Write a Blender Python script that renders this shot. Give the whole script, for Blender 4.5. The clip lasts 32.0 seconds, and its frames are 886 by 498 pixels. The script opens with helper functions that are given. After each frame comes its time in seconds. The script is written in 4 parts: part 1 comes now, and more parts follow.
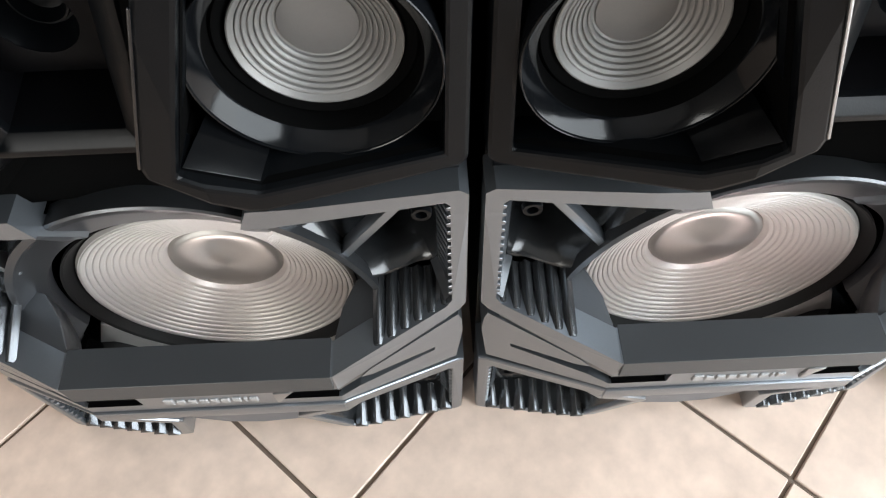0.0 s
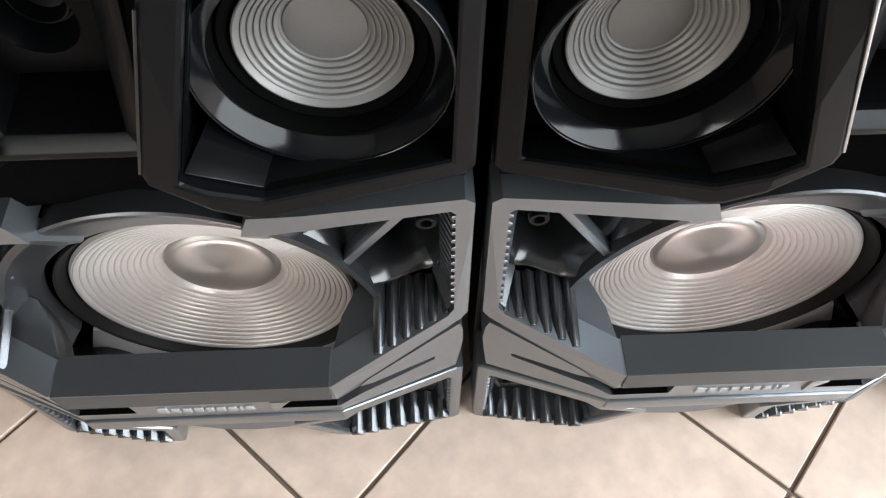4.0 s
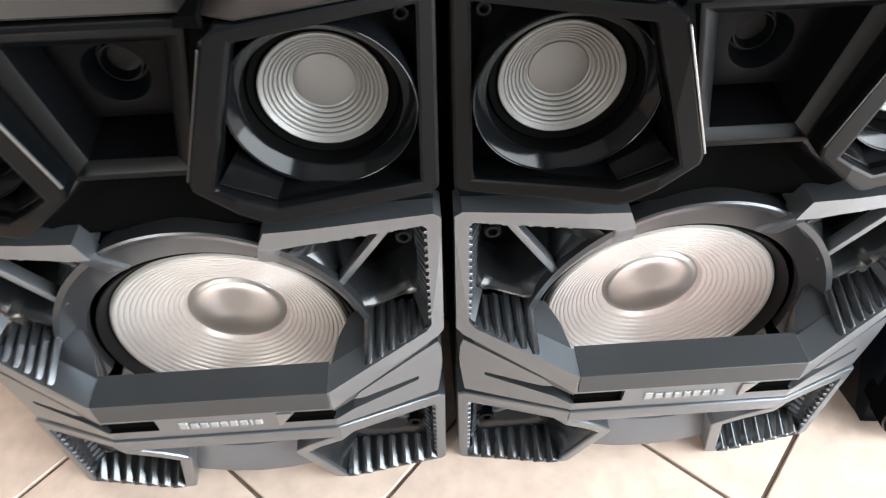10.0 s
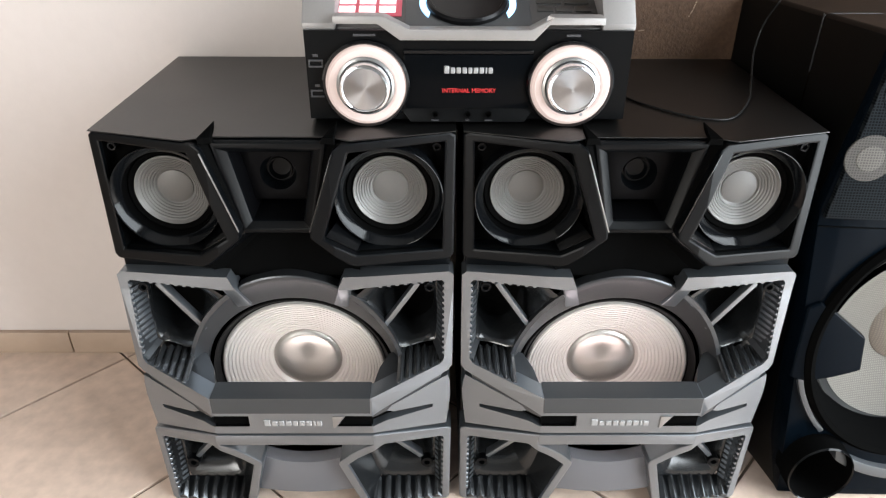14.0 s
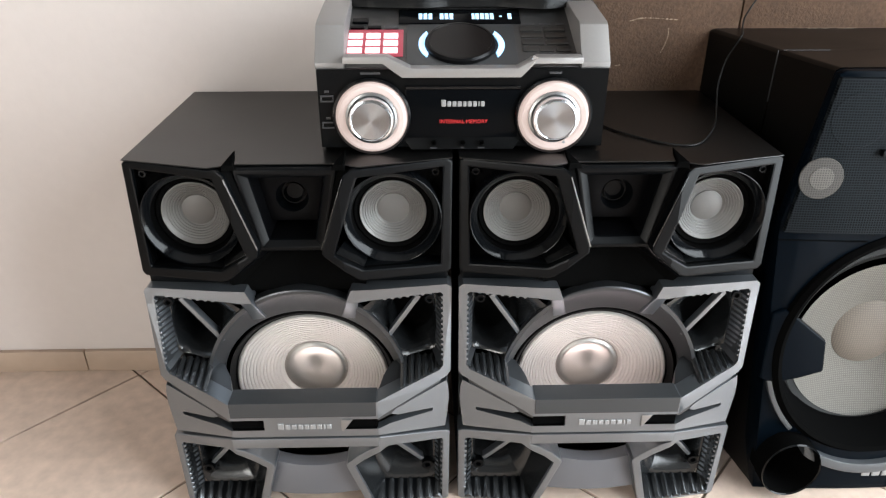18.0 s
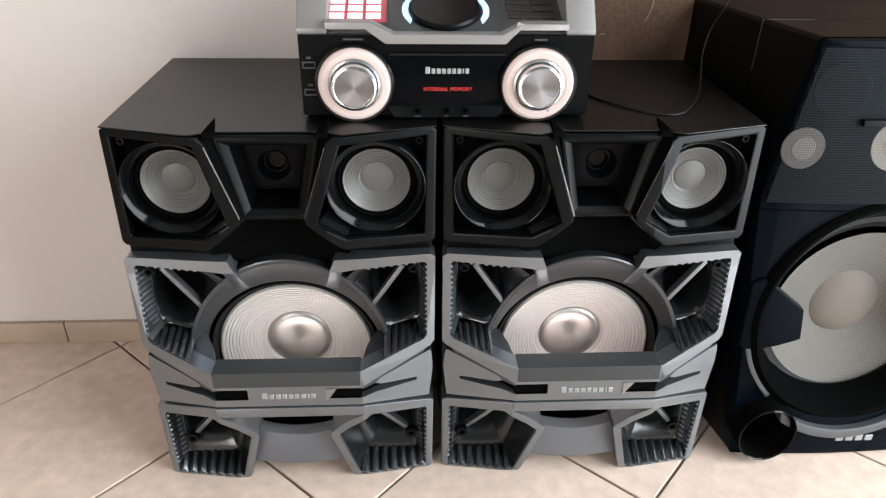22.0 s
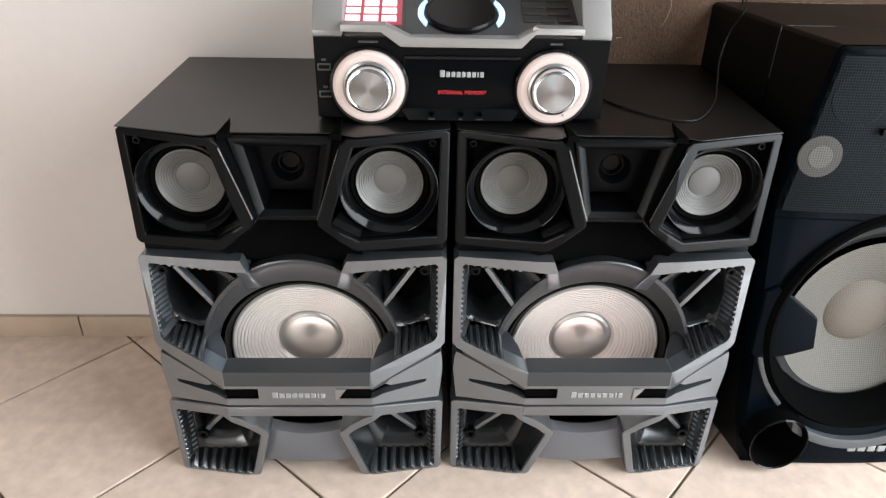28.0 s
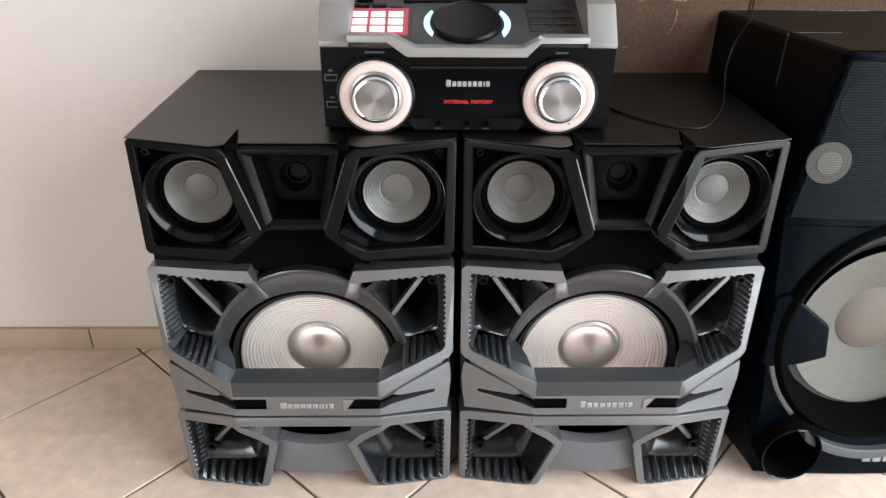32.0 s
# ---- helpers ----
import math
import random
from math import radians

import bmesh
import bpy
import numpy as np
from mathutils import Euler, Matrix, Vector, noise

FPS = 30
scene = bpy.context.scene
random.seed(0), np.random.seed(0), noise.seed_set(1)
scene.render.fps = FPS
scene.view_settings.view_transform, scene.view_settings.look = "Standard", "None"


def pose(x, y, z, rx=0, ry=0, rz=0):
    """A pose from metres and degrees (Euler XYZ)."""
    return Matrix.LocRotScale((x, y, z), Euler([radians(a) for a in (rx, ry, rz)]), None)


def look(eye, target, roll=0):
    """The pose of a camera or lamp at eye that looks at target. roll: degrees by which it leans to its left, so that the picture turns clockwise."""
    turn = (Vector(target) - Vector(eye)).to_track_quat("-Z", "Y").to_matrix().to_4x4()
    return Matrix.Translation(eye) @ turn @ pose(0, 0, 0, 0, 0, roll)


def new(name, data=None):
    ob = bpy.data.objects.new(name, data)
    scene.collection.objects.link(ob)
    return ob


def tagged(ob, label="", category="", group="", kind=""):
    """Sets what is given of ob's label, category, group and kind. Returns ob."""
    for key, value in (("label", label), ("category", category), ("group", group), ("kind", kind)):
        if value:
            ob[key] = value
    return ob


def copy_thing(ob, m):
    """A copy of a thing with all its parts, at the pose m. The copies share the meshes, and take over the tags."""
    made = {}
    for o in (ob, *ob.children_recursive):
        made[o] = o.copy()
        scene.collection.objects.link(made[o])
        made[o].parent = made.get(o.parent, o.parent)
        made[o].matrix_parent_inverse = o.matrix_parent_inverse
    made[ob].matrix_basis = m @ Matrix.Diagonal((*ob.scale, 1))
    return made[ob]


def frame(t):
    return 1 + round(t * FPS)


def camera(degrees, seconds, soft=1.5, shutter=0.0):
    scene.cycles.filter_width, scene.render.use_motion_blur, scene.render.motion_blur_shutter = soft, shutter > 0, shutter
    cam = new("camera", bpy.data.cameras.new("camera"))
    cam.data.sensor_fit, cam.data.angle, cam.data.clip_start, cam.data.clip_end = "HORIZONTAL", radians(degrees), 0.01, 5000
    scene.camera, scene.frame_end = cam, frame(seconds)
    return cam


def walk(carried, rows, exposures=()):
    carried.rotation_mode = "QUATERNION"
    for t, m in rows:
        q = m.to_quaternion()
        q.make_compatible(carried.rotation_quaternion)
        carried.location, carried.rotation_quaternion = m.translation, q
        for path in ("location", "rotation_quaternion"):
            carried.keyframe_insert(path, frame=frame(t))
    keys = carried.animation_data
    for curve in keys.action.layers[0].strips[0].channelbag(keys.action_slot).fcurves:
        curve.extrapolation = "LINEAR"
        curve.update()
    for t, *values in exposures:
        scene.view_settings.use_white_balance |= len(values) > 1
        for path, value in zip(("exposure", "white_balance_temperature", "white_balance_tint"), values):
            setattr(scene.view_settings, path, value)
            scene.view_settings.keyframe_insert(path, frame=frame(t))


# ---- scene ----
from mathutils.geometry import tessellate_polygon

cam = camera(64.8, 32.0, soft=1.2, shutter=0.5)
PATH = [
    (0, (-0.013, 0.032, 0.675), (0.005, 1.048, -1.047), -1.7),
    (0.5, (-0.014, 0.032, 0.675), (0.013, 1.05, -1.046), -1.2),
    (1, (-0.015, 0.03, 0.675), (0.003, 1.062, -1.038), -0.9),
    (1.5, (-0.016, 0.031, 0.674), (0.007, 1.051, -1.047), -0.5),
    (2, (-0.018, 0.033, 0.673), (0.004, 1.056, -1.046), -0.1),
    (2.5, (-0.02, 0.036, 0.673), (0.006, 1.067, -1.041), -0.5),
    (3, (-0.018, 0.039, 0.671), (0.011, 1.06, -1.049), -0.5),
    (3.5, (-0.021, 0.039, 0.671), (0.017, 1.063, -1.047), -0.2),
    (5.5, (-0.02, 0.039, 0.667), (0.032, 1.056, -1.054), 1.5),
    (6, (-0.016, 0.035, 0.668), (0.009, 1.043, -1.059), 0.7),
    (6.5, (-0.023, 0.033, 0.667), (0.021, 1.042, -1.059), 1.7),
    (7, (-0.018, 0.034, 0.668), (0.021, 1.045, -1.057), 1.1),
    (7.5, (-0.016, 0.032, 0.67), (0.018, 1.049, -1.052), 0.9),
    (8, (-0.019, 0.034, 0.669), (0.026, 1.063, -1.046), 0.9),
    (8.5, (-0.019, 0.03, 0.672), (-0.004, 1.106, -1.014), -1.2),
    (9, (-0.023, 0.011, 0.672), (0.0, 1.141, -0.978), -2.2),
    (9.5, (-0.021, -0.029, 0.68), (0.09, 1.214, -0.883), -0.2),
    (10, (-0.008, -0.092, 0.702), (0.051, 1.257, -0.774), -1.5),
    (10.5, (-0.013, -0.16, 0.716), (0.012, 1.281, -0.671), -1.1),
    (11, (-0.016, -0.202, 0.729), (0.033, 1.298, -0.593), -0.4),
    (11.5, (-0.02, -0.273, 0.724), (0.068, 1.335, -0.461), 1.0),
    (12, (-0.012, -0.322, 0.741), (0.045, 1.333, -0.38), 0.5),
    (12.5, (-0.009, -0.348, 0.747), (-0.002, 1.328, -0.344), 0.4),
    (13, (-0.009, -0.368, 0.758), (-0.01, 1.312, -0.327), 1.0),
    (13.5, (-0.019, -0.393, 0.762), (-0.014, 1.309, -0.289), 0.4),
    (14, (-0.012, -0.419, 0.769), (0.004, 1.322, -0.215), 0.3),
    (14.5, (-0.015, -0.432, 0.776), (0.012, 1.307, -0.21), 0.3),
    (15, (-0.019, -0.441, 0.773), (0.028, 1.3, -0.21), 0.6),
    (15.5, (-0.018, -0.444, 0.773), (0.029, 1.293, -0.217), 0.7),
    (17.5, (-0.016, -0.484, 0.785), (0.037, 1.271, -0.172), 0.2),
    (18, (-0.024, -0.497, 0.796), (0.023, 1.28, -0.12), 0.1),
    (18.5, (-0.031, -0.506, 0.796), (0.016, 1.256, -0.149), 0.4),
    (19, (-0.03, -0.505, 0.797), (0.037, 1.253, -0.156), 0.6),
    (19.5, (-0.029, -0.504, 0.796), (0.052, 1.246, -0.17), 0.7),
    (20, (-0.023, -0.503, 0.792), (0.066, 1.243, -0.179), 0.8),
    (20.5, (-0.025, -0.504, 0.793), (0.054, 1.24, -0.183), 0.6),
    (21, (-0.025, -0.5, 0.79), (0.056, 1.242, -0.19), 0.7),
    (21.5, (-0.028, -0.498, 0.788), (0.06, 1.242, -0.193), 0.8),
    (22, (-0.026, -0.497, 0.791), (0.071, 1.242, -0.193), 0.9),
    (22.5, (-0.026, -0.497, 0.788), (0.08, 1.241, -0.195), 1.4),
    (23, (-0.026, -0.496, 0.789), (0.064, 1.241, -0.197), 1.0),
    (23.5, (-0.028, -0.495, 0.791), (0.061, 1.244, -0.193), 0.8),
    (24, (-0.027, -0.495, 0.79), (0.065, 1.244, -0.193), 0.8),
    (24.5, (-0.028, -0.497, 0.789), (0.064, 1.244, -0.191), 1.2),
    (25, (-0.028, -0.5, 0.789), (0.057, 1.237, -0.199), 1.4),
    (25.5, (-0.032, -0.498, 0.789), (0.082, 1.241, -0.192), 2.2),
    (27.5, (-0.02, -0.489, 0.796), (0.063, 1.236, -0.212), 1.6),
    (28, (-0.025, -0.494, 0.797), (0.036, 1.243, -0.194), 1.3),
    (28.5, (-0.027, -0.492, 0.794), (0.054, 1.264, -0.158), 1.4),
    (29, (-0.026, -0.488, 0.799), (0.048, 1.265, -0.161), 0.6),
    (29.5, (-0.022, -0.489, 0.795), (0.073, 1.262, -0.167), 0.9),
    (30, (-0.025, -0.486, 0.8), (0.076, 1.255, -0.179), 0.7),
    (30.5, (-0.02, -0.491, 0.795), (0.067, 1.247, -0.192), 0.4),
    (31, (-0.015, -0.491, 0.791), (0.089, 1.243, -0.2), 0.5),
    (31.5, (-0.017, -0.492, 0.791), (0.065, 1.245, -0.198), 0.7),
    (32, (-0.022, -0.496, 0.793), (0.011, 1.259, -0.166), 0.5),
]
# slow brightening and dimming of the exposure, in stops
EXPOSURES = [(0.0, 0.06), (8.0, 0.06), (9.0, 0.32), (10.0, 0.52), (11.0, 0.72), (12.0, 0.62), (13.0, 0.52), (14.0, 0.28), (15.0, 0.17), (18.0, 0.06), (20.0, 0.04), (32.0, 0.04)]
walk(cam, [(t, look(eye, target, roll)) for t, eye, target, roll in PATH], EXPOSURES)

# ---------------------------------------------------------------- world and light
world = bpy.data.worlds.new("world")
scene.world = world
world.use_nodes = True
wn = world.node_tree.nodes
sky = wn.new("ShaderNodeTexSky")
sky.sky_type, sky.sun_disc, sky.sun_elevation, sky.sun_rotation = "NISHITA", False, radians(38), radians(-18)
wn["Background"].inputs["Strength"].default_value = 0.12
world.node_tree.links.new(sky.outputs["Color"], wn["Background"].inputs["Color"])

sun_data = bpy.data.lights.new("sun", "SUN")
sun_data.energy, sun_data.angle, sun_data.color = 2.0, radians(0.6), (1.0, 0.95, 0.88)
sun = new("sun", sun_data)
sun.matrix_world = look((-3, 9, 7), (0, 0, 0))


def area(name, where, target, w, h, power, colour):
    d = bpy.data.lights.new(name, "AREA")
    d.shape, d.size, d.size_y, d.energy, d.color = "RECTANGLE", w, h, power, colour
    ob = new(name, d)
    ob.matrix_world = look(where, target)
    return ob


# daylight that falls in through the balcony opening on the right; rear fill added
WINDOW_POWER, FILL_POWER = 108.0, 60.0
area("window_daylight", (1.26, -0.60, 0.99), (0.0, -0.60, 0.96), 1.6, 1.90, WINDOW_POWER, (0.895, 0.965, 1.01))
# lamp from behind, added to brighten the left side; no door is known
area("door_daylight", (-1.75, -2.56, 1.05), (-1.4, 0.0, 1.0), 0.8, 1.95, FILL_POWER, (0.985, 0.965, 0.915))


# ---------------------------------------------------------------- materials
def mat(name, base, rough=0.5, metal=0.0, var=0.15, scale=30.0, bump=0.0, bscale=200.0, stain=0.0, stain_scale=4.0, emit=0.0, emit_col=None, rand=0.0, rvar=0.08, spec=0.5):
    """Principled material with fine grain, larger blotches, uneven gloss and fine relief."""
    m = bpy.data.materials.new(name)
    m.use_nodes = True
    nt = m.node_tree
    n, l = nt.nodes, nt.links
    p = n["Principled BSDF"]
    p.inputs["Metallic"].default_value = metal
    p.inputs["Specular IOR Level"].default_value = spec
    co = n.new("ShaderNodeTexCoord")
    fine = n.new("ShaderNodeTexNoise")
    fine.inputs["Scale"].default_value, fine.inputs["Detail"].default_value = scale, 6.0
    big = n.new("ShaderNodeTexNoise")
    big.inputs["Scale"].default_value, big.inputs["Detail"].default_value = stain_scale, 5.0
    for t in (fine, big):
        l.new(co.outputs["Object"], t.inputs["Vector"])
    add = n.new("ShaderNodeMath")
    add.operation = "MULTIPLY_ADD"
    add.inputs[1].default_value, add.inputs[2].default_value = var * 2, 1.0 - var
    l.new(fine.outputs["Fac"], add.inputs[0])
    add2 = n.new("ShaderNodeMath")
    add2.operation = "MULTIPLY_ADD"
    add2.inputs[1].default_value, add2.inputs[2].default_value = stain * 2, 1.0 - stain
    l.new(big.outputs["Fac"], add2.inputs[0])
    mul = n.new("ShaderNodeMath")
    mul.operation = "MULTIPLY"
    l.new(add.outputs[0], mul.inputs[0])
    l.new(add2.outputs[0], mul.inputs[1])
    last = mul
    if rand:
        oi = n.new("ShaderNodeObjectInfo")
        r = n.new("ShaderNodeMath")
        r.operation = "MULTIPLY_ADD"
        r.inputs[1].default_value, r.inputs[2].default_value = rand * 2, 1.0 - rand
        l.new(oi.outputs["Random"], r.inputs[0])
        m2 = n.new("ShaderNodeMath")
        m2.operation = "MULTIPLY"
        l.new(last.outputs[0], m2.inputs[0])
        l.new(r.outputs[0], m2.inputs[1])
        last = m2
    vm = n.new("ShaderNodeVectorMath")
    vm.operation = "SCALE"
    vm.inputs[0].default_value = base
    l.new(last.outputs[0], vm.inputs["Scale"])
    l.new(vm.outputs[0], p.inputs["Base Color"])
    rr = n.new("ShaderNodeMath")
    rr.operation = "MULTIPLY_ADD"
    rr.inputs[1].default_value, rr.inputs[2].default_value = rvar * 2, rough - rvar
    l.new(big.outputs["Fac"], rr.inputs[0])
    l.new(rr.outputs[0], p.inputs["Roughness"])
    if bump:
        bn = n.new("ShaderNodeTexNoise")
        bn.inputs["Scale"].default_value, bn.inputs["Detail"].default_value = bscale, 4.0
        l.new(co.outputs["Object"], bn.inputs["Vector"])
        b = n.new("ShaderNodeBump")
        b.inputs["Strength"].default_value, b.inputs["Distance"].default_value = bump, 0.002
        l.new(bn.outputs["Fac"], b.inputs["Height"])
        l.new(b.outputs[0], p.inputs["Normal"])
    if emit:
        p.inputs["Emission Color"].default_value = (*emit_col, 1)
        p.inputs["Emission Strength"].default_value = emit
    return m


SILVER = mat("silver_paint", (0.216, 0.233, 0.254), 0.31, 0.86, 0.06, 900, 0.03, 1500, stain=0.05, stain_scale=9, rvar=0.03)
TRIM = mat("satin_grey_trim", (0.26, 0.25, 0.245), 0.42, 0.5, 0.05, 600)
SILVER_LIGHT = mat("bright_silver", (0.30, 0.30, 0.30), 0.32, 0.85, 0.05, 600)
# own grey of the dial surround; on the crossbar it stands for shade
GUNMETAL = mat("gunmetal_and_bar_shade", (0.037, 0.0395, 0.042), 0.42, 0.25, 0.06, 700, 0.04, 1200, stain=0.06, stain_scale=12)
ARCH = mat("satin_grey_arch", (0.078, 0.082, 0.088), 0.32, 0.8, 0.06, 700, 0.04, 1200, stain=0.06, stain_scale=12)
CASE = mat("console_black", (0.0030, 0.0032, 0.0035), 0.32, 0.0, 0.2, 400, 0.04, 900, spec=0.09)
FIN = mat("dark_silver_fin", (0.085, 0.089, 0.094), 0.24, 0.85, 0.08, 500)
BOWL = mat("gloss_grey_bowl", (0.009, 0.0097, 0.0105), 0.22, 0.0, 0.1, 300, stain=0.15, stain_scale=20, spec=0.6, rvar=0.04)
PANEL = mat("blue_grey_panel", (0.150, 0.158, 0.176), 0.40, 0.55, 0.05, 900, 0.04, 1200)
BLACK = mat("black_plastic", (0.0016, 0.0020, 0.0025), 0.33, 0.0, 0.2, 400, 0.04, 900, stain=0.2, stain_scale=15, spec=0.125, rvar=0.04)
GLOSS = mat("gloss_black_plastic", (0.003, 0.0034, 0.004), 0.15, 0.0, 0.1, 300, stain=0.15, stain_scale=15, spec=0.5, rvar=0.03)
SATIN = mat("satin_black_plastic", (0.0022, 0.0022, 0.0026), 0.4, 0.0, 0.15, 300, 0.04, 800, spec=0.05)
MATTE = mat("matte_black", (0.0025, 0.0025, 0.0025), 0.8, 0.0, 0.2, 300, spec=0.0)
FLARE = mat("flare_black_plastic", (0.002, 0.0022, 0.0026), 0.24, 0.0, 0.1, 300, stain=0.15, stain_scale=15, spec=0.30, rvar=0.03)
RING = mat("satin_black_ring", (0.003, 0.0034, 0.004), 0.13, 0.0, 0.1, 300, stain=0.15, stain_scale=15, spec=0.20, rvar=0.03)
FOAM = mat("black_rubber", (0.005, 0.005, 0.005), 0.6, 0.0, 0.2, 300, 0.05, 800, spec=0.2)
TOWER_VINYL = mat("black_vinyl", (0.003, 0.0028, 0.0026), 0.30, 0.0, 0.15, 500, 0.08, 900, stain=0.12, stain_scale=6, spec=0.15)
VINYL = mat("dark_vinyl", (0.0022, 0.0021, 0.0020), 0.36, 0.0, 0.15, 500, 0.08, 900, stain=0.12, stain_scale=6, spec=0.50, rvar=0.05)
MID_CONE = mat("grey_cone", (0.150, 0.146, 0.140), 0.48, 0.35, 0.04, 400, 0.03, 600)
CONE = mat("silver_cone", (0.46, 0.445, 0.425), 0.40, 0.45, 0.04, 400, 0.03, 600)
CAP = mat("grey_dust_cap", (0.12, 0.116, 0.112), 0.5, 0.3, 0.06, 500, 0.05, 900)
DOME = mat("polished_dome", (0.30, 0.288, 0.27), 0.34, 0.75, 0.03, 300)
TILE = mat("beige_tile", (0.58, 0.455, 0.374), 0.36, 0.0, 0.32, 38, 0.03, 60, stain=0.2, stain_scale=7, rand=0.03)
GROUT = mat("dark_grout", (0.150, 0.112, 0.086), 0.9, 0.0, 0.3, 120, 0.3, 400)
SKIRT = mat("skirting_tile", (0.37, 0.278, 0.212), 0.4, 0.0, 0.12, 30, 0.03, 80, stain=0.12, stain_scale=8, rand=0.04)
PLASTER = mat("cream_plaster", (0.57, 0.514, 0.486), 0.8, 0.0, 0.03, 60, 0.25, 45, stain=0.05, stain_scale=2.5)
# ceiling out of view, greyed from white to hold down bounce light
CEIL = mat("greyed_unseen_ceiling", (0.38, 0.37, 0.36), 0.85, 0.0, 0.03, 20, 0.1, 60)
BROWN = mat("brown_board", (0.080, 0.047, 0.030), 0.8, 0.0, 0.42, 160, 0.7, 260, stain=0.3, stain_scale=16, spec=0.2)
SCUFF = mat("pale_scuff", (0.27, 0.20, 0.15), 0.8, 0.0, 0.3, 200)
NAVY = mat("blue_black_plastic", (0.0012, 0.0026, 0.0045), 0.25, 0.0, 0.15, 300, 0.04, 800, stain=0.2, stain_scale=8, spec=0.035)
GREY = mat("grey_console_plastic", (0.21, 0.20, 0.195), 0.42, 0.3, 0.05, 500, 0.03, 900)
CHROME = mat("brushed_chrome", (0.72, 0.73, 0.75), 0.22, 1.0, 0.06, 200)
WHITE = mat("white_print", (0.26, 0.26, 0.26), 0.5, 0.2, 0.04, 200)
FAINT = mat("grey_print", (0.03, 0.03, 0.033), 0.5, 0.0, 0.04, 200)
RED_TEXT = mat("red_display", (0.3, 0.01, 0.01), 0.5, emit=0.42, emit_col=(1.0, 0.06, 0.07))
RING_GLOW = mat("lit_ring", (0.30, 0.25, 0.24), 0.35, emit=0.42, emit_col=(1.0, 0.78, 0.70))
KEY_GLOW = mat("lit_key", (0.8, 0.6, 0.62), 0.4, emit=0.85, emit_col=(1.0, 0.66, 0.70))
KEY_BED = mat("red_key_bed", (0.12, 0.02, 0.03), 0.4, emit=0.35, emit_col=(0.9, 0.10, 0.16))
BLUE_GLOW = mat("blue_lit_arc", (0.5, 0.7, 0.9), 0.4, emit=1.2, emit_col=(0.30, 0.62, 1.0))
DISPLAY = mat("display_text", (0.3, 0.5, 0.7), 0.4, emit=0.95, emit_col=(0.5, 0.8, 1.0))
FABRIC = mat("black_fabric", (0.003, 0.003, 0.003), 0.42, 0.0, 0.3, 200, 0.3, 300, spec=0.2)
SCREEN = mat("display_glass", (0.002, 0.0024, 0.003), 0.16, 0.0, 0.05, 100, spec=0.05)
KEY_DARK = mat("dark_key_plastic", (0.020, 0.0195, 0.019), 0.38, 0.1, 0.05, 500)
DIAL = mat("spun_black_dial", (0.0025, 0.0025, 0.003), 0.30, 0.0, 0.1, 300, spec=0.15)
DECK = mat("dark_deck_plastic", (0.045, 0.044, 0.044), 0.4, 0.3, 0.05, 500, 0.03, 900)
# walls out of view, coloured dark to keep reflections low
ROOM = mat("dark_unseen_walls", (0.13, 0.12, 0.11), 0.85, 0.0, 0.05, 20, 0.1, 60)


def mesh_mat(name, wire, hole, pitch, rough=0.5, metal=0.2, spec=0.5):
    """Perforated sheet: a fine square grid of wires over darker holes."""
    m = mat(name, wire, rough, metal, 0.08, 200, spec=spec)
    nt = m.node_tree
    n, l = nt.nodes, nt.links
    p = n["Principled BSDF"]
    old = p.inputs["Base Color"].links[0].from_socket
    co = n.new("ShaderNodeTexCoord")
    sep = n.new("ShaderNodeSeparateXYZ")
    l.new(co.outputs["Object"], sep.inputs[0])
    waves = []
    for axis in ("X", "Z"):
        k = n.new("ShaderNodeMath")
        k.operation = "MULTIPLY"
        k.inputs[1].default_value = 2 * math.pi / pitch
        l.new(sep.outputs[axis], k.inputs[0])
        w = n.new("ShaderNodeMath")
        w.operation = "SINE"
        l.new(k.outputs[0], w.inputs[0])
        waves.append(w)
    mx = n.new("ShaderNodeMath")
    mx.operation = "MAXIMUM"
    l.new(waves[0].outputs[0], mx.inputs[0])
    l.new(waves[1].outputs[0], mx.inputs[1])
    ramp = n.new("ShaderNodeMapRange")
    ramp.inputs["From Min"].default_value, ramp.inputs["From Max"].default_value = 0.15, 0.6
    l.new(mx.outputs[0], ramp.inputs["Value"])
    mix = n.new("ShaderNodeMix")
    mix.data_type = "RGBA"
    l.new(ramp.outputs[0], mix.inputs["Factor"])
    mix.inputs["A"].default_value = (*hole, 1)
    l.new(old, mix.inputs["B"])
    l.new(mix.outputs["Result"], p.inputs["Base Color"])
    return m


def spun(m, amount):
    """Turned metal: fine circular tool marks stretch the highlights into a fan."""
    n, l = m.node_tree.nodes, m.node_tree.links
    p = n["Principled BSDF"]
    tg = n.new("ShaderNodeTangent")
    tg.direction_type, tg.axis = "RADIAL", "Y"
    l.new(tg.outputs[0], p.inputs["Tangent"])
    p.inputs["Anisotropic"].default_value = amount


# ---------------------------------------------------------------- mesh helpers
def part(name, bm, material, parent=None, label="", sharp=0.36):
    bmesh.ops.recalc_face_normals(bm, faces=bm.faces[:])
    for f in bm.faces:
        f.smooth = True
    for e in bm.edges:
        e.smooth = not (len(e.link_faces) == 2 and e.calc_face_angle(0.0) > sharp)
    me = bpy.data.meshes.new(name)
    bm.to_mesh(me)
    bm.free()
    me.materials.append(material)
    ob = new(name, me)
    if parent:
        ob.parent = parent
    if label:
        tagged(ob, label)
    return ob


def thing(name, where, label, category, group="", kind=""):
    ob = new(name)
    ob.matrix_world = where
    return tagged(ob, label, category, group, kind)


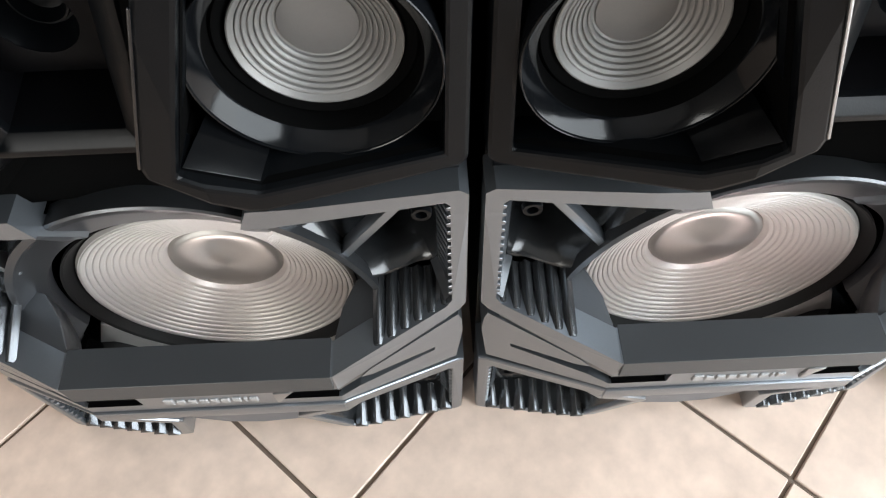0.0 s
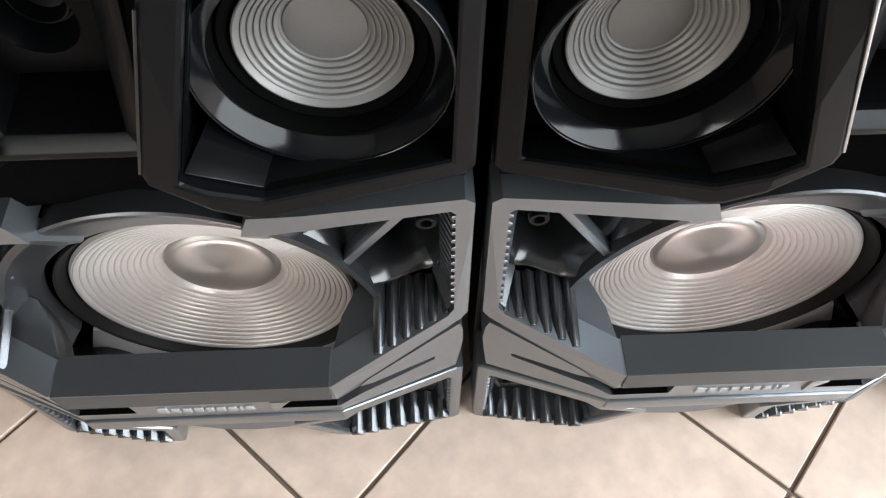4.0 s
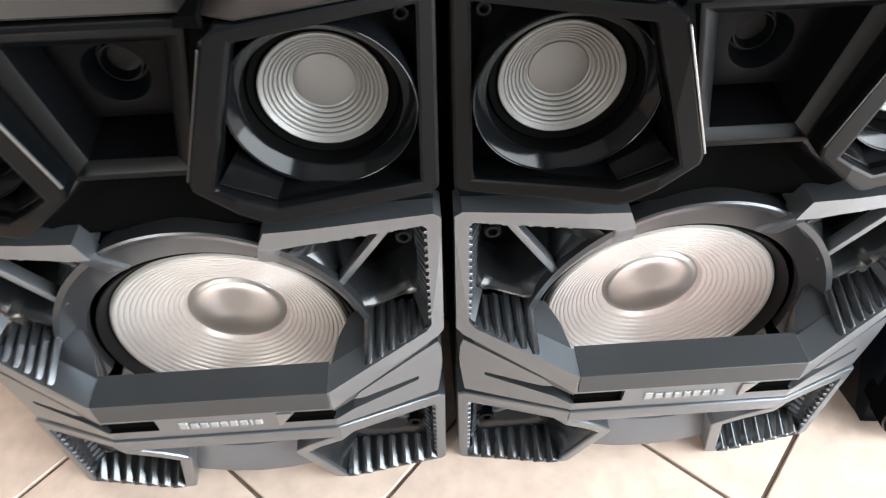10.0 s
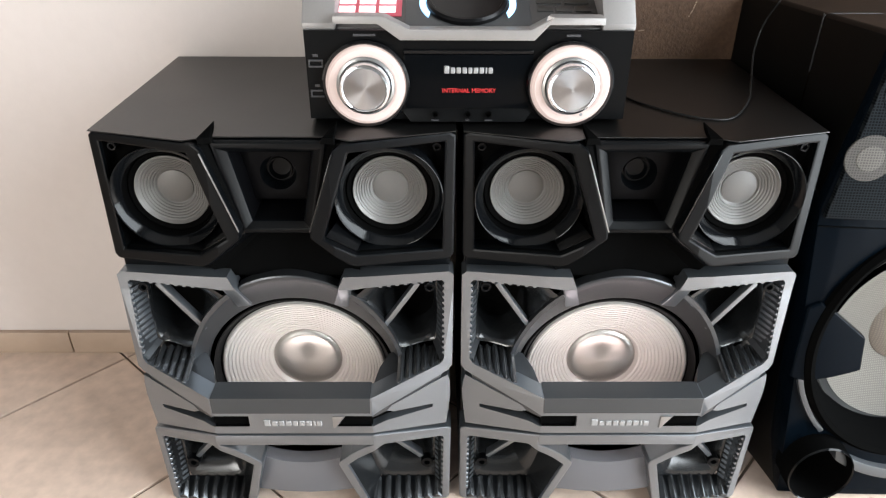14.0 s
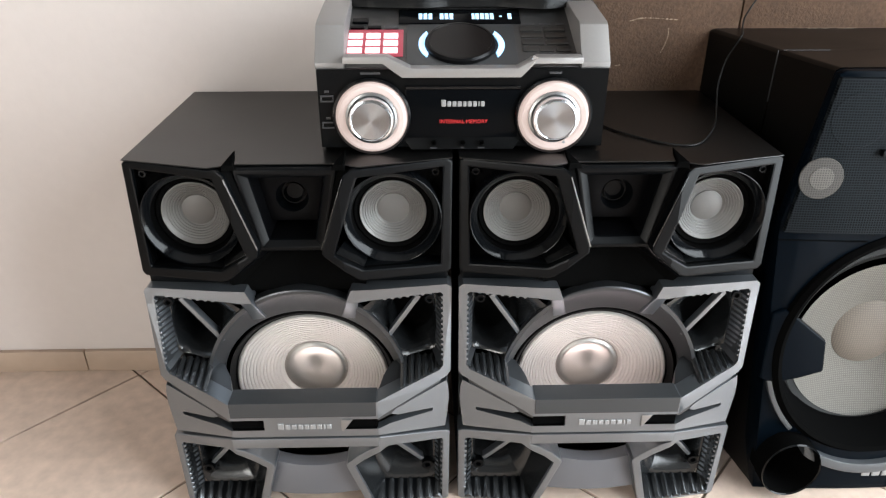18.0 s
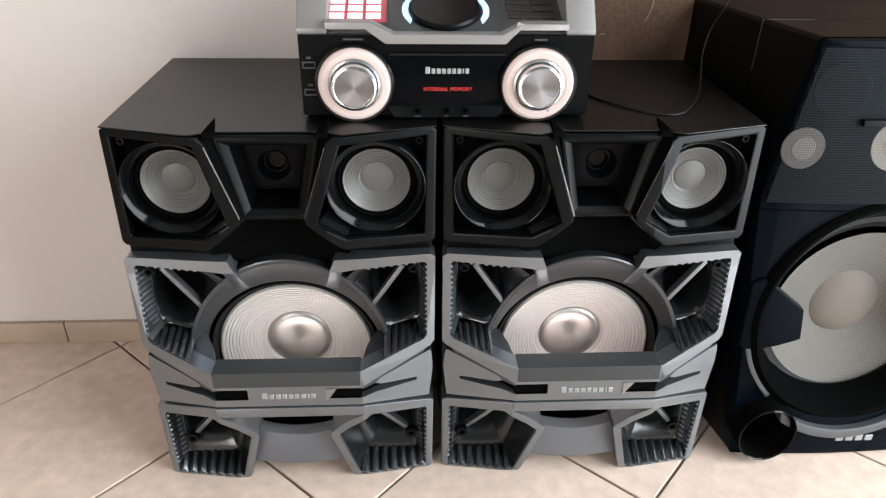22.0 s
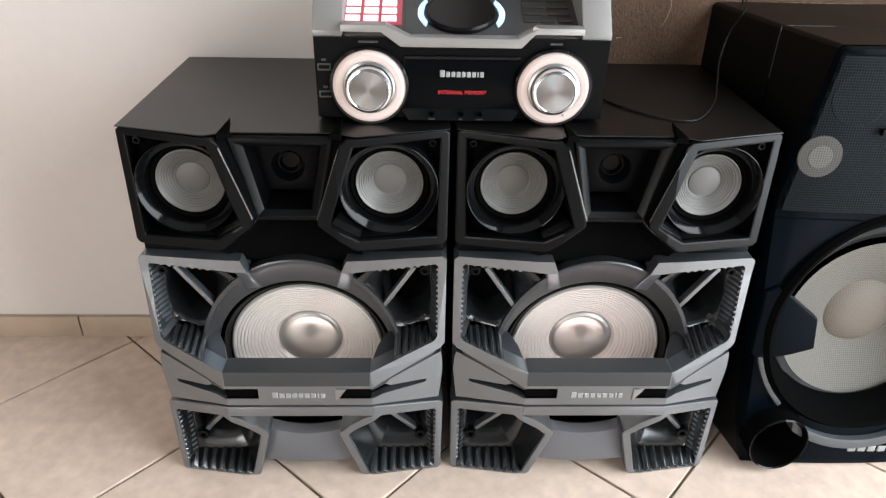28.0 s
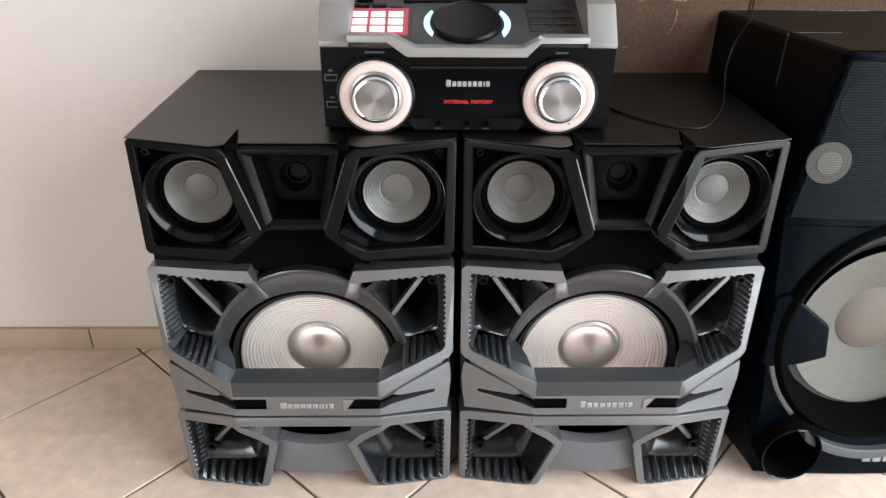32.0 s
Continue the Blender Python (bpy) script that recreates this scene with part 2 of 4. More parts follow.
def soft_edges(bm, size, seg=2, ang=0.5):
    if size <= 0:
        return
    es = [e for e in bm.edges if len(e.link_faces) == 2 and e.calc_face_angle(0.0) > ang]
    bmesh.ops.bevel(bm, geom=es, offset=size, segments=seg, profile=0.6, affect="EDGES", clamp_overlap=True)


def box(x0, x1, y0, y1, z0, z1, bevel=0.0015, seg=2):
    bm = bmesh.new()
    bmesh.ops.create_cube(bm, size=1)
    for v in bm.verts:
        v.co = ((x0 + x1) / 2 + v.co.x * (x1 - x0), (y0 + y1) / 2 + v.co.y * (y1 - y0), (z0 + z1) / 2 + v.co.z * (z1 - z0))
    soft_edges(bm, bevel, seg)
    return bm


def slab(outer, holes=(), y=0.0, thick=0.02, bevel=0.0012, folds=(), bend=None, seg=2, zfolds=()):
    """An extruded outline in x and z with holes; its front lies at y and is bent by bend(x, z) along the given folds."""
    loops = [list(outer)] + [list(h) for h in holes]
    flat = [p for lp in loops for p in lp]
    tris = tessellate_polygon([[Vector((x, z, 0)) for x, z in lp] for lp in loops])
    bm = bmesh.new()
    front = [bm.verts.new((x, y, z)) for x, z in flat]
    back = [bm.verts.new((x, y + thick, z)) for x, z in flat]
    for a, b, c in tris:
        try:
            bm.faces.new((front[a], front[b], front[c]))
            bm.faces.new((back[c], back[b], back[a]))
        except ValueError:
            pass
    k = 0
    for lp in loops:
        n = len(lp)
        for i in range(n):
            a, b = k + i, k + (i + 1) % n
            bm.faces.new((front[a], front[b], back[b], back[a]))
        k += n
    bmesh.ops.recalc_face_normals(bm, faces=bm.faces[:])
    bmesh.ops.dissolve_limit(bm, angle_limit=0.02, verts=bm.verts[:], edges=bm.edges[:])
    soft_edges(bm, bevel, seg)
    for fx in folds:
        bmesh.ops.bisect_plane(bm, geom=bm.verts[:] + bm.edges[:] + bm.faces[:], plane_co=(fx, 0, 0), plane_no=(1, 0, 0))
    for fz in zfolds:
        bmesh.ops.bisect_plane(bm, geom=bm.verts[:] + bm.edges[:] + bm.faces[:], plane_co=(0, 0, fz), plane_no=(0, 0, 1))
    if bend:
        bmesh.ops.triangulate(bm, faces=[f for f in bm.faces if len(f.verts) > 4])
        for v in bm.verts:
            v.co.y += bend(v.co.x, v.co.z)
    return bm


def lathe(profile, n=64, cx=0.0, cz=0.0, sx=1.0, sz=1.0):
    """A profile of (radius, y) turned round the y axis through (cx, cz)."""
    bm = bmesh.new()
    rings = []
    for r, y in profile:
        if r < 1e-6:
            rings.append([bm.verts.new((cx, y, cz))])
        else:
            rings.append([bm.verts.new((cx + sx * r * math.cos(2 * math.pi * i / n), y, cz + sz * r * math.sin(2 * math.pi * i / n))) for i in range(n)])
    for a, b in zip(rings, rings[1:]):
        for i in range(n):
            j = (i + 1) % n
            if len(a) == 1 and len(b) == 1:
                continue
            if len(a) == 1:
                bm.faces.new((a[0], b[i], b[j]))
            elif len(b) == 1:
                bm.faces.new((a[i], a[j], b[0]))
            else:
                bm.faces.new((a[i], a[j], b[j], b[i]))
    return bm


def solid(points, faces, bevel=0.001, seg=2):
    bm = bmesh.new()
    vs = [bm.verts.new(p) for p in points]
    for f in faces:
        bm.faces.new([vs[i] for i in f])
    bmesh.ops.recalc_face_normals(bm, faces=bm.faces[:])
    soft_edges(bm, bevel, seg)
    return bm


def prism(poly, offset, bevel=0.001, seg=2):
    """A polygon of 3D points, moved by offset to give it body."""
    n = len(poly)
    o = Vector(offset)
    pts = [Vector(p) for p in poly] + [Vector(p) + o for p in poly]
    faces = [tuple(range(n)), tuple(range(2 * n - 1, n - 1, -1))] + [(i, (i + 1) % n, n + (i + 1) % n, n + i) for i in range(n)]
    return solid(pts, faces, bevel, seg)


def bar_between(a, b, w, h, bevel=0.0008):
    """A straight square bar from a to b."""
    a, b = Vector(a), Vector(b)
    d = (b - a).normalized()
    side = d.cross(Vector((0, 1, 0))).normalized() * w / 2
    up = d.cross(side).normalized() * h / 2
    pts = [a - side - up, a + side - up, a + side + up, a - side + up, b - side - up, b + side - up, b + side + up, b - side + up]
    return solid(pts, [(0, 1, 2, 3), (7, 6, 5, 4), (0, 4, 5, 1), (1, 5, 6, 2), (2, 6, 7, 3), (3, 7, 4, 0)], bevel)


def tube(points, radius, n=8):
    """A round cord through the points, smoothed."""
    pts = [Vector(p) for p in points]
    fine = []
    for i in range(len(pts) - 1):
        p0, p1, p2, p3 = pts[max(i - 1, 0)], pts[i], pts[i + 1], pts[min(i + 2, len(pts) - 1)]
        for k in range(8):
            t = k / 8
            fine.append(0.5 * (2 * p1 + (p2 - p0) * t + (2 * p0 - 5 * p1 + 4 * p2 - p3) * t * t + (3 * p1 - p0 - 3 * p2 + p3) * t ** 3))
    fine.append(pts[-1])
    bm = bmesh.new()
    rings = []
    for i, p in enumerate(fine):
        d = (fine[min(i + 1, len(fine) - 1)] - fine[max(i - 1, 0)]).normalized()
        s = d.cross(Vector((0.3, 0.2, 1))).normalized()
        u = d.cross(s)
        rings.append([bm.verts.new(p + radius * (s * math.cos(2 * math.pi * k / n) + u * math.sin(2 * math.pi * k / n))) for k in range(n)])
    for a, b in zip(rings, rings[1:]):
        for k in range(n):
            bm.faces.new((a[k], a[(k + 1) % n], b[(k + 1) % n], b[k]))
    bm.faces.new(rings[0]), bm.faces.new(rings[-1])
    return bm


def flip(poly, s):
    """The outline as it is (s = 1) or mirrored to the other side (s = -1)."""
    return [(s * x, z) for x, z in poly] if s > 0 else [(-x, z) for x, z in reversed(poly)]


def arc(cx, cz, rx, rz, a0, a1, n):
    return [(cx + rx * math.cos(radians(a0 + (a1 - a0) * i / n)), cz + rz * math.sin(radians(a0 + (a1 - a0) * i / n))) for i in range(n + 1)]


# ---------------------------------------------------------------- the room
WALL_Y, X0, X1, Y1, TOP = 0.578, -2.3, 1.3, -2.6, 2.7
floor = part("floor", box(X0, X1, Y1, WALL_Y, -0.10, -0.004, 0), GROUT)
tagged(floor, "beige ceramic floor tiles laid diagonally with dark joints", "floor", kind="structure")
wall_north = part("wall_north", box(X0 - 0.1, X1 + 0.1, WALL_Y, WALL_Y + 0.12, -0.1, TOP, 0), PLASTER)
tagged(wall_north, "cream painted plaster wall with faint trowel marks", "wall", kind="structure")
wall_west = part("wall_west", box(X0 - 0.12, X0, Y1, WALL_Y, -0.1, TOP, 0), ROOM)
tagged(wall_west, "unseen side wall, kept dark to dim reflections", "wall", kind="structure")


def wall_with_hole(name, axis, where, thick, a0, a1, h0, h1, b0, b1):
    """A wall from a0 to a1 with one opening b0..b1 wide and h0..h1 high."""
    bm = slab([(a0, -0.1), (a1, -0.1), (a1, TOP), (a0, TOP)], [[(b0, h0), (b1, h0), (b1, h1), (b0, h1)]], 0, thick, 0)
    for v in bm.verts:
        if axis == "x":
            v.co = Vector((where + v.co.y, v.co.x, v.co.z))
        else:
            v.co = Vector((v.co.x, where - v.co.y, v.co.z))
    return tagged(part(name, bm, ROOM), "unseen wall with an opening, kept dark to dim reflections", "wall", kind="structure")


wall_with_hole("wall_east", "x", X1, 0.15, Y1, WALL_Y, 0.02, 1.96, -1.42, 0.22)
# the south opening is made up to hold the added rear lamp
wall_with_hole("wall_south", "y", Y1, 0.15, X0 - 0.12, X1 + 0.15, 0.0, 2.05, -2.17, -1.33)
ceiling = part("ceiling", box(X0 - 0.1, X1 + 0.1, Y1 - 0.1, WALL_Y + 0.1, TOP, TOP + 0.1, 0), CEIL)
tagged(ceiling, "unseen ceiling, greyed to lower its bounce light", "ceiling", kind="structure")


# ---------------------------------------------------------------- the two floor speakers
def prow(x, z):
    """How far the front stands forward of the outer edges: a keel at the crossbar, flatter above and below."""
    keys = ((0.0, 0.014), (0.13, 0.040), (0.16, 0.044), (0.216, 0.046), (0.335, 0.0055), (0.53, 0.005))
    amp = keys[-1][1]
    for (z0, a0), (z1, a1) in zip(keys, keys[1:]):
        if z <= z1:
            amp = a0 + (a1 - a0) * max(0.0, (z - z0) / (z1 - z0))
            break
    return -amp * min(1.0, max(0.0, (0.19 - abs(x)) / 0.095)) + 0.006 * min(1.0, max(0.0, (z - 0.25) / 0.085))


FOLDS = (-0.19, -0.095, 0.095, 0.19)


def wing(x, z):
    """The two midrange boxes turn away from the middle: forward at the tweeter, back at the outer edges."""
    return -0.018 + 0.28 * max(0.0, abs(x) - 0.062) + 0.055 * (z - 0.445)


WING_FOLDS = (-0.062, 0.062)


def skin(rings, closed=True, bevel=0.0, seg=2):
    """Walls through rings of 3D points that hold the same number of points each."""
    bm = bmesh.new()
    rows = [[bm.verts.new(p) for p in ring] for ring in rings]
    n = len(rows[0])
    for a, b in zip(rows, rows[1:]):
        for i in range(n if closed else n - 1):
            bm.faces.new((a[i], a[(i + 1) % n], b[(i + 1) % n], b[i]))
    bmesh.ops.recalc_face_normals(bm, faces=bm.faces[:])
    soft_edges(bm, bevel, seg)
    return bm


def ridged(r_out, y_out, r_in, y_in, n, depth):
    """Profile of a cone with n rounded bands and narrow grooves between them."""
    pts = []
    for i in range(n):
        for u, d in ((0.0, 1.0), (0.14, 0.12), (0.32, -0.12), (0.56, -0.12), (0.78, 0.12), (0.92, 1.0)):
            t = (i + u) / n
            pts.append((r_out + (r_in - r_out) * t, y_out + (y_in - y_out) * t + depth * d))
    return pts


def loft(rings, a0, a1, n, cx, cz):
    """A band through rings of (x radius, z radius, y), from angle a0 to a1."""
    bm = bmesh.new()
    rows = [[bm.verts.new((cx + rx * math.cos(radians(a0 + (a1 - a0) * i / n)), y, cz + rz * math.sin(radians(a0 + (a1 - a0) * i / n)))) for i in range(n + 1)] for rx, rz, y in rings]
    for a, b in zip(rows, rows[1:] + rows[:1]):
        for i in range(n):
            bm.faces.new((a[i], a[i + 1], b[i + 1], b[i]))
    for k in (0, n):
        bm.faces.new([r[k] for r in rows])
    return bm


def hollow(outline, cx, cz, rx, rz, depth, rim, n=56, rows=12):
    """A smooth concave horn from an outline in x and z to a small flat oval at the given depth; rim(x, z) is the y of its edge."""
    def reach(a):
        dx, dz = math.cos(a), math.sin(a)
        best = 1.0
        for (x0, z0), (x1, z1) in zip(outline, outline[1:] + outline[:1]):
            ex, ez = x1 - x0, z1 - z0
            det = dx * -ez + dz * ex
            if abs(det) > 1e-9:
                t = ((x0 - cx) * -ez + (z0 - cz) * ex) / det
                u = (dx * (z0 - cz) - dz * (x0 - cx)) / det
                if t > 0 and -1e-6 <= u <= 1 + 1e-6:
                    best = min(best, t)
        return best
    bm = bmesh.new()
    rings = []
    for k in range(rows + 1):
        t = k / rows
        ring = []
        for i in range(n):
            a = 2 * math.pi * i / n
            r = reach(a)
            ox, oz = cx + r * math.cos(a), cz + r * math.sin(a)
            ix, iz = cx + rx * math.cos(a), cz + rz * math.sin(a)
            f = 1 - (1 - t) ** 1.45
            y = rim(ox, oz) + (depth - rim(ox, oz)) * t ** 1.7
            ring.append(bm.verts.new((ox + (ix - ox) * f, y, oz + (iz - oz) * f)))
        rings.append(ring)
    for a, b in zip(rings, rings[1:]):
        for i in range(n):
            bm.faces.new((a[i], a[(i + 1) % n], b[(i + 1) % n], b[i]))
    return bm


def rib(a, b, wide, narrow, high):
    """A raised rib with sloping flanks that runs from a to b."""
    pts = []
    for x, y, z in (a, b):
        pts += [(x - wide / 2, y, z - 0.001), (x + wide / 2, y, z - 0.001), (x + narrow / 2, y + 0.0005, z + high), (x - narrow / 2, y + 0.0005, z + high)]
    return solid(pts, [(0, 1, 2, 3), (7, 6, 5, 4), (0, 4, 5, 1), (1, 5, 6, 2), (2, 6, 7, 3), (3, 7, 4, 0)], 0.0007, 2)


def blocks(parent, x0, x1, y, z, h, widths, material, name="logo_block", thick=0.0012):
    """A brand mark drawn as a row of plain rounded blocks."""
    total = sum(widths) + 0.25 * (len(widths) - 1)
    x = x0
    for w in widths:
        ww = (x1 - x0) * w / total
        hh = h if w in (widths[0],) else h * 0.78
        part(name, box(x, x + ww, y - thick, y + 0.001, z, z + hh, 0.0008, 1), material, parent)
        x += ww + (x1 - x0) * 0.25 / total


def make_speaker():
    sp = thing("floor_speaker", pose(0, 0, 0), "tall black and silver floor speaker with glowing ribbed woofer", "speaker", "pair of floor speakers")
    # cabinet box with its vinyl top
    cab = part("cabinet", slab([(-0.188, 0.014), (0.188, 0.014), (0.188, 0.5185), (-0.188, 0.5185)], [[(-0.170, 0.028), (0.170, 0.028), (0.170, 0.502), (-0.170, 0.502)]], 0.047, 0.279, 0.003), VINYL, sp, "dark vinyl-covered cabinet")
    part("back_board", box(-0.170, 0.170, 0.29, 0.32, 0.028, 0.502, 0), MATTE, cab)
    part("inner_baffle", slab([(-0.18, 0.02), (0.18, 0.02), (0.18, 0.365), (-0.18, 0.365)], [arc(0, 0.185, 0.119, 0.119, 0, 351, 39)], 0.066, 0.008, 0), MATTE, sp, "black recessed baffle")
    part("woofer_well", lathe([(0.127, 0.044), (0.122, 0.043), (0.119, 0.11), (0.0, 0.11)], 48, 0, 0.185), MATTE, sp)
    # woofer
    wf = part("woofer", lathe([(0.1148, 0.040), (0.1142, 0.0365), (0.1125, 0.038), (0.110, 0.043), (0.107, 0.047), (0.105, 0.047)], 72, 0, 0.185), FOAM, sp, "black rubber woofer surround")
    part("woofer_cone", lathe([(0.106, 0.046), (0.1040, 0.0430)] + ridged(0.1032, 0.0420, 0.0475, 0.0682, 13, 0.0012) + [(0.044, 0.074)], 96, 0, 0.185), CONE, wf, "ribbed silver woofer cone")
    part("dust_dome", lathe([(0.0455, 0.0725), (0.0440, 0.0708), (0.0430, 0.0700)] + [(0.0420 * math.cos(radians(a)), 0.0698 - 0.0050 * math.sin(radians(a))) for a in range(6, 91, 7)], 72, 0, 0.185), DOME, wf, "polished metal dust dome")
    for s in (1, -1):
        corner = [(0.1125, 0.1450), (0.137, 0.088), (0.060, 0.072)] + arc(0, 0.185, 0.1150, 0.1150, -60, -22, 10)
        # bright cone colour stands in for LED light that misses the plate
        part("woofer_corner_plate", slab(flip(corner, s), (), 0.0365, 0.006, 0.0012), CONE, wf, "silver corner plate below the woofer, brightened as if LED-lit")
    # arch round the woofer
    arch = part("woofer_arch", loft([(0.136, 0.164, 0.020), (0.136, 0.164, 0.0110), (0.1315, 0.1580, 0.0110), (0.1215, 0.1228, 0.0295), (0.1203, 0.1212, 0.0310), (0.1200, 0.1205, 0.0328), (0.1200, 0.1205, 0.040), (0.130, 0.135, 0.040)], -14, 194, 88, 0, 0.185), ARCH, sp, "grey sloping ring over the woofer")
    part("arch_rim", loft([(0.137, 0.165, 0.026), (0.137, 0.165, 0.0104), (0.1355, 0.1632, 0.0094), (0.1335, 0.1605, 0.0099), (0.1313, 0.1576, 0.0112), (0.1330, 0.160, 0.013)], 65, 115, 36, 0, 0.185), ARCH, arch, "grey rim of the arch")

    half = [(0.097, 0.160), (0.183, 0.139), (0.1855, 0.160), (0.188, 0.185), (0.187, 0.205), (0.1845, 0.2165), (0.118, 0.1960), (0.112, 0.190), (0.120, 0.1850), (0.1665, 0.1775), (0.166, 0.1725), (0.110, 0.1745), (0.097, 0.1715)]
    upper = [(0.095, 0.1885), (0.107, 0.1945), (0.185, 0.2235), (0.190, 0.230), (0.1905, 0.354), (0.185, 0.3585), (0.0655, 0.3535), (0.0585, 0.3365), (0.0745, 0.3365), (0.092, 0.3397), (0.177, 0.3475), (0.180, 0.344), (0.180, 0.242), (0.176, 0.236), (0.095, 0.2165)]
    right = half + [(0.052, 0.1715), (0.063, 0.1885)] + upper
    left = half + [(0.052, 0.1715), (0.052, 0.1885)] + upper
    front = part("front_frame", slab(right + [(-x, z) for x, z in reversed(left)], (), 0, 0.027, 0.0027, FOLDS, prow, 2, (0.139, 0.160, 0.216, 0.335)), SILVER, sp, "silver angular front frame with a crossbar", 0.04)

    for s in (1, -1):
        # horn-shaped openings beside the woofer
        part("frame_leg", solid([(s * 0.0590, 0.0015, 0.3375), (s * 0.0745, 0.0015, 0.3375), (s * 0.0660, 0.0215, 0.2990), (s * 0.0488, 0.0225, 0.3010), (s * 0.0590, 0.018, 0.3375), (s * 0.0745, 0.018, 0.3375), (s * 0.0660, 0.034, 0.2990), (s * 0.0488, 0.034, 0.3010)],
             [(0, 1, 2, 3), (7, 6, 5, 4), (0, 4, 5, 1), (1, 5, 6, 2), (2, 6, 7, 3), (3, 7, 4, 0)], 0.0016), SILVER, front, "broad silver leg that runs down on the arch")
        # ledge inside the grille, with fins
        ledge = [(s * 0.095, -0.045, 0.2155), (s * 0.176, -0.005, 0.2345), (s * 0.181, 0.028, 0.2395), (s * 0.130, 0.026, 0.235), (s * 0.112, 0.022, 0.230), (s * 0.101, 0.004, 0.2215), (s * 0.095, -0.017, 0.2135)]
        part("ledge", prism(ledge, (0, 0, -0.03), 0.0008), ARCH, sp, "grey ledge under the grille opening")
        for k in range(6):
            x = 0.128 + 0.0095 * k
            yf = -0.045 + (x - 0.095) / 0.081 * 0.040
            zf = 0.2155 + (x - 0.095) / 0.081 * 0.019
            part("rib", rib((s * x, yf + 0.001, zf), (s * (x + 0.0005), 0.026, 0.2385), 0.0090, 0.0014, 0.0030), FIN, front)
        for k in range(13):
            z = 0.2475 + k * 0.0074
            yt = prow(0.18, z) + 0.0012
            part("tooth", prism([(s * 0.1805, yt, z), (s * 0.1775, yt, z + 0.001), (s * 0.1775, yt, z + 0.0036), (s * 0.1805, yt, z + 0.0046)], (0, 0.005, 0), 0.0004, 1), SILVER, front)
        for k in range(7):
            x = 0.104 + k * 0.0095
            yt, zt = prow(x, 0.34) + 0.002, 0.3410 + (x - 0.104) * 0.09
            part("tooth", prism([(s * x, yt, zt), (s * (x + 0.0016), yt, zt - 0.0032), (s * (x + 0.0045), yt, zt - 0.0030), (s * (x + 0.006), yt, zt + 0.0005)], (0, 0.010, 0), 0.0004, 1), SILVER, front)
        # bowl behind the opening, and the strut across it
        well = [(0.0945, 0.3365), (0.168, 0.3435), (0.1715, 0.3400), (0.1715, 0.2500), (0.1660, 0.2455), (0.132, 0.2430)] + arc(0, 0.185, 0.131, 0.156, 24, 57, 8)

        def well_rim(x, z):
            return 0.012 + 0.015 * min(1.0, max(0.0, (abs(x) - 0.118) / 0.04))

        part("horn_bowl", hollow(flip(well, s), s * 0.143, 0.290, 0.025, 0.033, 0.080, well_rim), BOWL, front, "smooth dark grey horn behind the grille")
        edge = [(0.130, 0.3442), (0.177, 0.3480), (0.1803, 0.344), (0.1803, 0.244), (0.175, 0.2385)]
        back = [(0.126, 0.3395), (0.168, 0.3435), (0.1715, 0.3400), (0.1715, 0.2500), (0.166, 0.2455)]
        part("side_wall", skin([[(s * x, prow(x, z) + 0.004, z) for x, z in edge], [(s * x, well_rim(x, z), z) for x, z in back]], False), ARCH, front, "grey side wall of the opening")
        for k in range(11):
            z = 0.254 + k * 0.0078
            part("side_rib", bar_between((s * 0.1796, 0.0075, z), (s * 0.1722, 0.026, z), 0.0042, 0.0020, 0.0006), SILVER, front)
        part("horn_end", lathe([(0.036, 0.0785), (0.0, 0.0785)], 32, s * 0.143, 0.290), MATTE, front, "black bottom of the horn")
        part("strut", bar_between((s * 0.106, 0.020, 0.272), (s * 0.150, 0.016, 0.340), 0.0062, 0.012, 0.0014), SILVER, front, "diagonal silver strut")
        part("screw_boss", lathe([(0.0062, 0.008), (0.0058, 0.004), (0.0036, 0.004), (0.0033, 0.009), (0.0, 0.009)], 20, s * 0.163, 0.338), BLACK, front)
        # pointed slot in the cheek
        part("cheek_backing", slab(flip([(0.09, 0.14), (0.184, 0.14), (0.184, 0.228), (0.09, 0.21)], s), (), 0.012, 0.008, 0, FOLDS, prow), MATTE, front, "black slot")
        # foot
        foot = [(0.095, 0.158), (0.184, 0.1325), (0.1895, 0.128), (0.1885, 0.004), (0.184, 0.0), (0.077, 0.0), (0.0725, 0.004), (0.0480, 0.0985), (0.0498, 0.1045), (0.0655, 0.1215), (0.0810, 0.1335), (0.095, 0.1405)]
        hole = [(0.106, 0.136), (0.1775, 0.119), (0.1795, 0.115), (0.179, 0.006), (0.0835, 0.006), (0.0595, 0.0975), (0.0740, 0.1125), (0.0900, 0.1245)]
        ft = part("foot_frame", slab(flip(foot, s), [flip(hole, s)], -0.002, 0.034, 0.0022, FOLDS, prow), SILVER, sp, "silver foot frame open to the front", 0.04)
        part("foot_floor", prism([(s * 0.083, -0.016, 0.0062), (s * 0.18, -0.002, 0.0062), (s * 0.18, 0.019, 0.0215), (s * 0.086, 0.019, 0.0205)], (0, 0, -0.0055), 0.0005), BLACK, ft)
        for k in range(7):
            x = 0.091 + k * 0.0136
            part("rib", rib((s * x, prow(x, 0.01) - 0.0025, 0.0058), (s * x, 0.0165, 0.0190), 0.0126, 0.0014, 0.0042), FIN, ft)
        for k in range(11):
            z = 0.018 + k * 0.0088
            part("tooth", prism([(s * 0.1797, -0.0035, z), (s * 0.1767, -0.002, z + 0.001), (s * 0.1767, -0.002, z + 0.0042), (s * 0.1797, -0.0035, z + 0.0052)], (0, 0.006, 0), 0.0004, 1), SILVER, ft)
